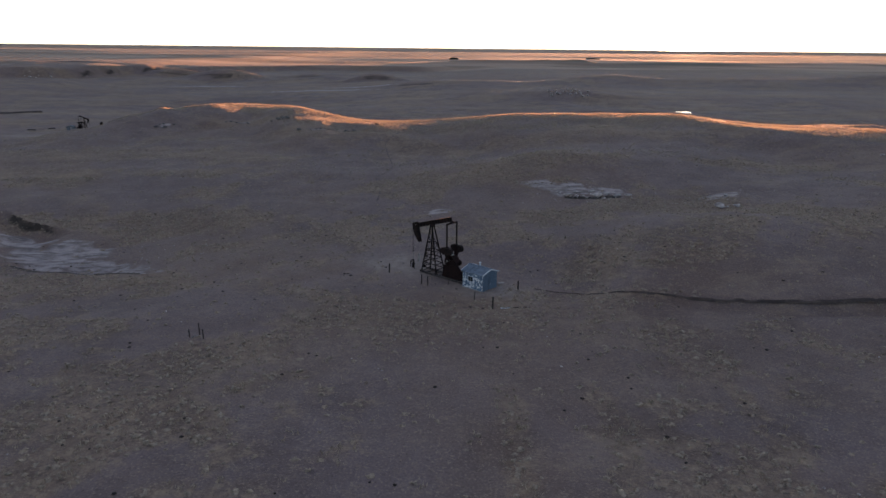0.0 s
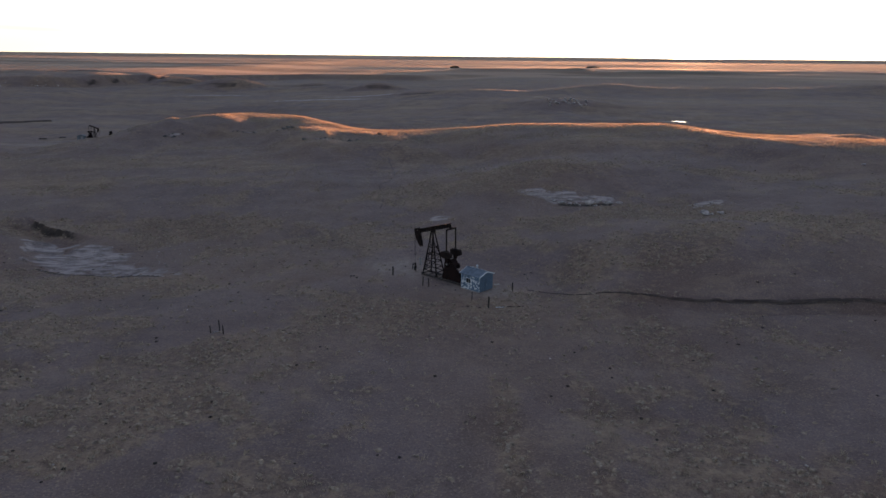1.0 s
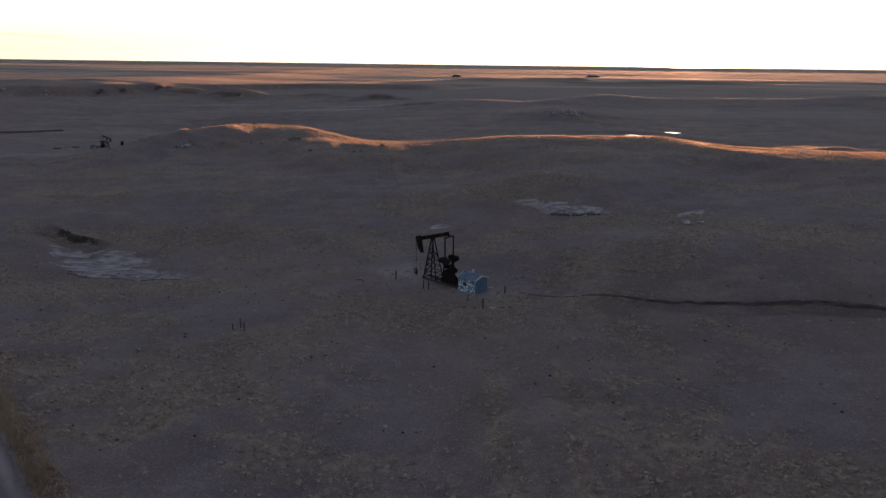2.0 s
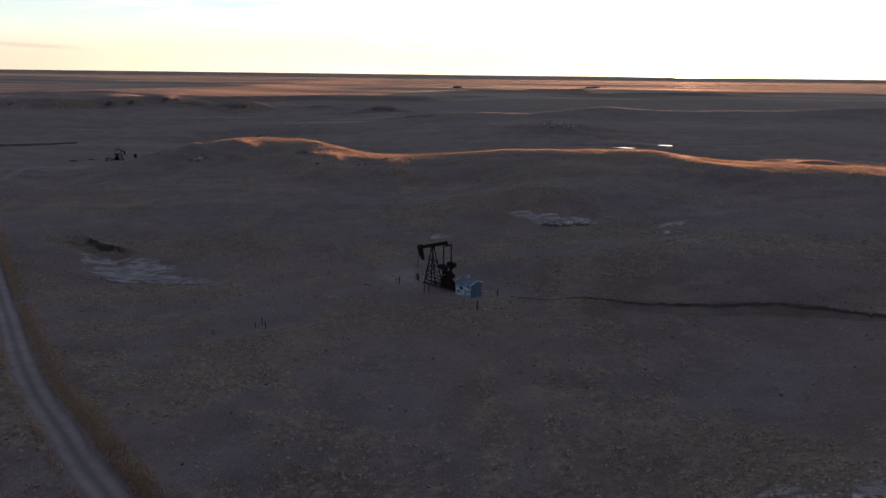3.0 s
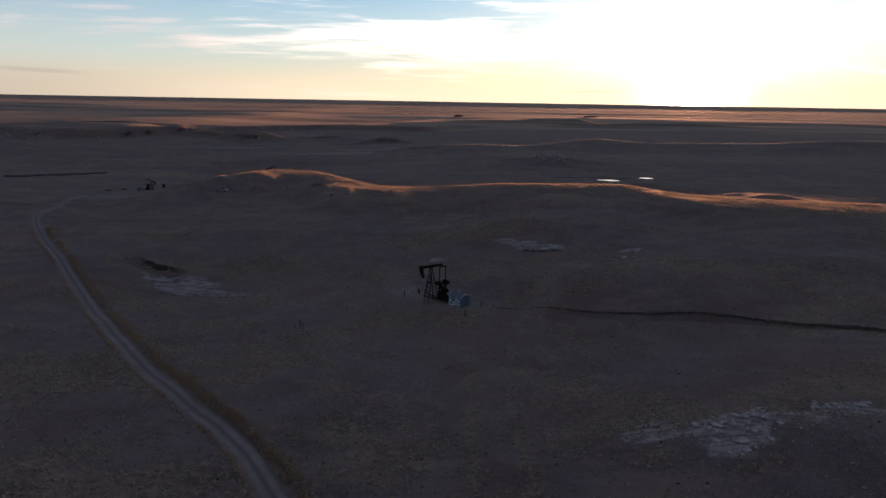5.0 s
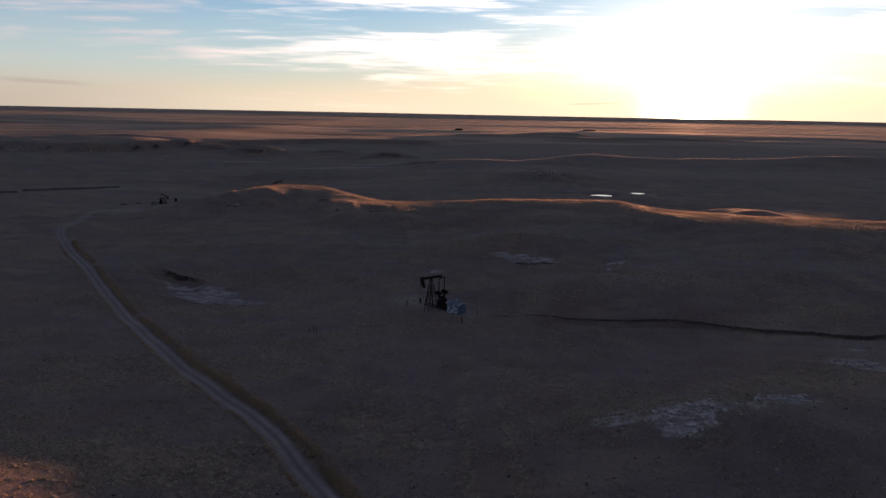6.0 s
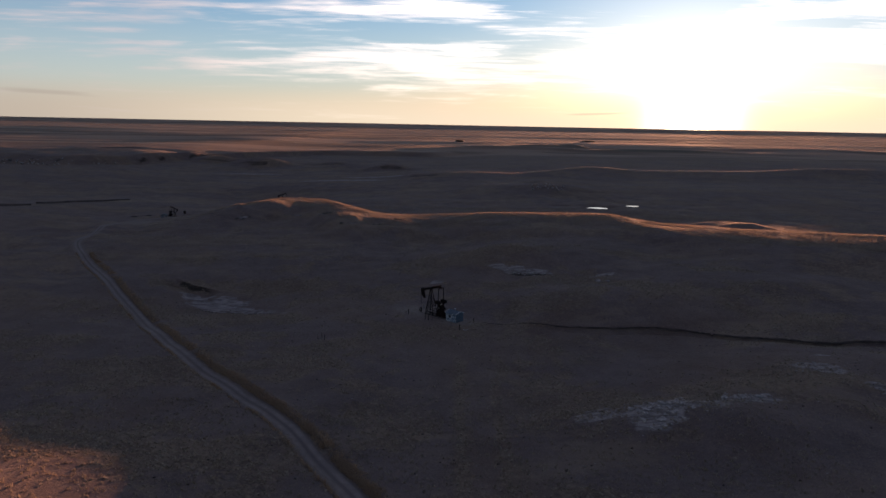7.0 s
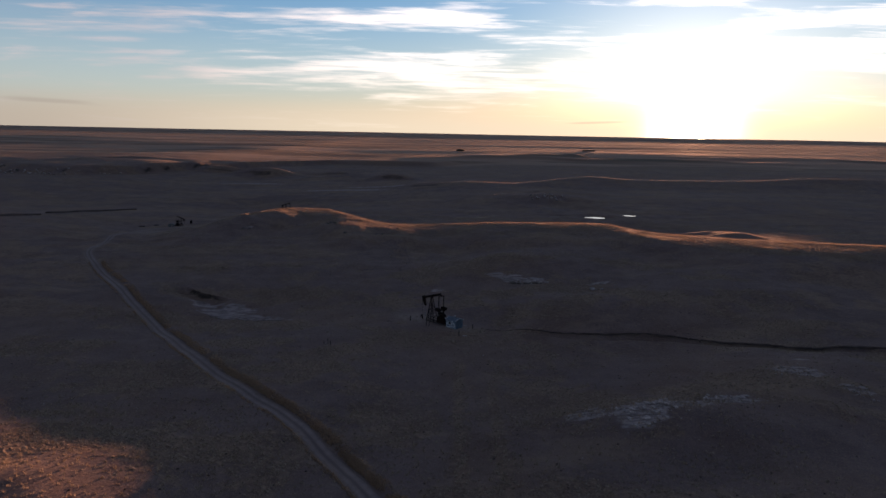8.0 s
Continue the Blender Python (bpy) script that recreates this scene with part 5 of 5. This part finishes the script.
x, y = places(26000, -110, 60, -170, -60, 15, lambda x, y: 0.4 + 0.6 * ease(ripple(x, y, 9), -0.1, 0.4))
scatter("rise_grass", x, y, M_GRASS, 7, 0.28, 0.12, 0.26, "dry grass on the low rise beside the road", 16, "grass")


def verge():
    r = np.random.RandomState(21)
    line = np.array(ROAD)
    seg = np.diff(line, axis=0)
    n = 22000
    i = r.randint(0, len(seg), n)
    s = r.uniform(0, 1, n)
    p = line[i] + seg[i] * s[:, None]
    t = seg[i] / np.linalg.norm(seg[i], axis=1)[:, None]
    right = np.stack([t[:, 1], -t[:, 0]], -1)
    off = np.where(r.uniform(0, 1, n) < 0.86, 2.0 + np.abs(r.normal(0, 0.95, n)), -(1.85 + np.abs(r.normal(0, 0.35, n))))
    q = p + right * off[:, None]
    k = (q[:, 1] < 80) & (ripple(q[:, 0], q[:, 1], 5) + 0.25 > r.uniform(-0.2, 0.5, n))
    return q[k, 0], q[k, 1]


x, y = verge()
scatter("verge_grass", x, y, M_VERGE, 9, 0.34, 0.08, 0.30, "tall yellow grass along the road's edge", 22, "grass")


def strew(name, x, y, size, mat, label, seed, category, flat=0.6):
    """Small lumps, five-sided and uneven, joined in one mesh."""
    r = np.random.RandomState(seed)
    z = ground_at(x, y)
    verts, faces = [], []
    for px, py, pz, s in zip(x, y, z, size):
        k = len(verts)
        m = r.randint(5, 8)
        turn = r.uniform(0, 6.28)
        for ring, (up, out) in enumerate(((-0.1, 0.9), (0.45, 1.0), (1.0, 0.5))):
            for j in range(m):
                a = turn + 6.283 * j / m
                d = s * 0.5 * out * r.uniform(0.75, 1.2)
                verts.append((px + d * math.cos(a), py + d * math.sin(a), pz + s * flat * 0.5 * up * r.uniform(0.8, 1.1)))
        for ring in range(2):
            for j in range(m):
                a, b = k + ring * m + j, k + ring * m + (j + 1) % m
                faces.append((a, b, b + m, a + m))
        faces.append(tuple(range(k + 2 * m, k + 3 * m)))
    return tagged(new(name, mesh_of(name, verts, faces, mat)), label, category, kind="stuff")


r = np.random.RandomState(31)
x, y = places(800, -100, 100, -110, 30, 32, lambda x, y: 0.35 + 0.65 * ease(ripple(x, y, 30), -0.2, 0.4))
strew("dark_clods", x, y, r.uniform(0.20, 0.46, len(x)), M_DUNG, "dark dried clods scattered over the grass", 33, "clods", 0.5)
x, y = places(900, -110, 110, -130, 70, 34, lambda x, y: 0.3 + 0.7 * ease(ripple(x, y, 25), -0.1, 0.4))
strew("pale_stones", x, y, r.uniform(0.10, 0.28, len(x)), M_ROCK, "small pale stones scattered over the grass", 35, "stones")
px, py = [], []
for cx, cy, sx, sy, n in ((32, -68, 2.5, 3, 160), (41, -67, 4, 2.5, 200), (56, -63, 4, 2, 140), (28, 45, 6, 3, 200), (52, 40.5, 5, 2, 90), (75, -47, 5, 3, 160), (-60, 21, 12, 5, 120)):
    px.append(r.normal(cx, sx, n))
    py.append(r.normal(cy, sy, n))
px, py = np.concatenate(px), np.concatenate(py)
strew("rubble", px, py, r.uniform(0.1, 0.32, len(px)), M_ROCK, "pale stone rubble round the outcrops", 36, "rubble")


# ---- a far shelter belt on the plain ----
def shelter_belt(x, y, wide, high, label, seed):
    r = random.Random(seed)
    verts, faces = [], []
    for i in range(260):
        cx, cy = x + r.uniform(-wide / 2, wide / 2), y + r.uniform(-3, 3)
        cz = ground_z(cx, cy) + r.uniform(0.2, high) * (0.55 + 0.45 * math.sin(3.14 * (cx - x + wide / 2) / wide))
        s = r.uniform(0.5, 1.1)
        k = len(verts)
        for dx, dy, dz in ((1, 0, 0), (-0.6, 0.8, 0), (-0.6, -0.8, 0), (0, 0, 1.1), (0.1, 0.1, -0.9)):
            verts.append((cx + dx * s * r.uniform(0.7, 1.2), cy + dy * s * r.uniform(0.7, 1.2), cz + dz * s))
        faces += [(k, k + 1, k + 3), (k + 1, k + 2, k + 3), (k + 2, k, k + 3), (k + 1, k, k + 4), (k + 2, k + 1, k + 4), (k, k + 2, k + 4)]
    tagged(new("shelter_belt", mesh_of("shelter_belt", verts, faces, M_TREE)), label, "trees", kind="stuff")


shelter_belt(18, 1330, 17, 3.6, "low dark belt of trees far on the plain", 3)
shelter_belt(330, 1500, 30, 2.6, "low dark belt of bushes far on the plain", 4)
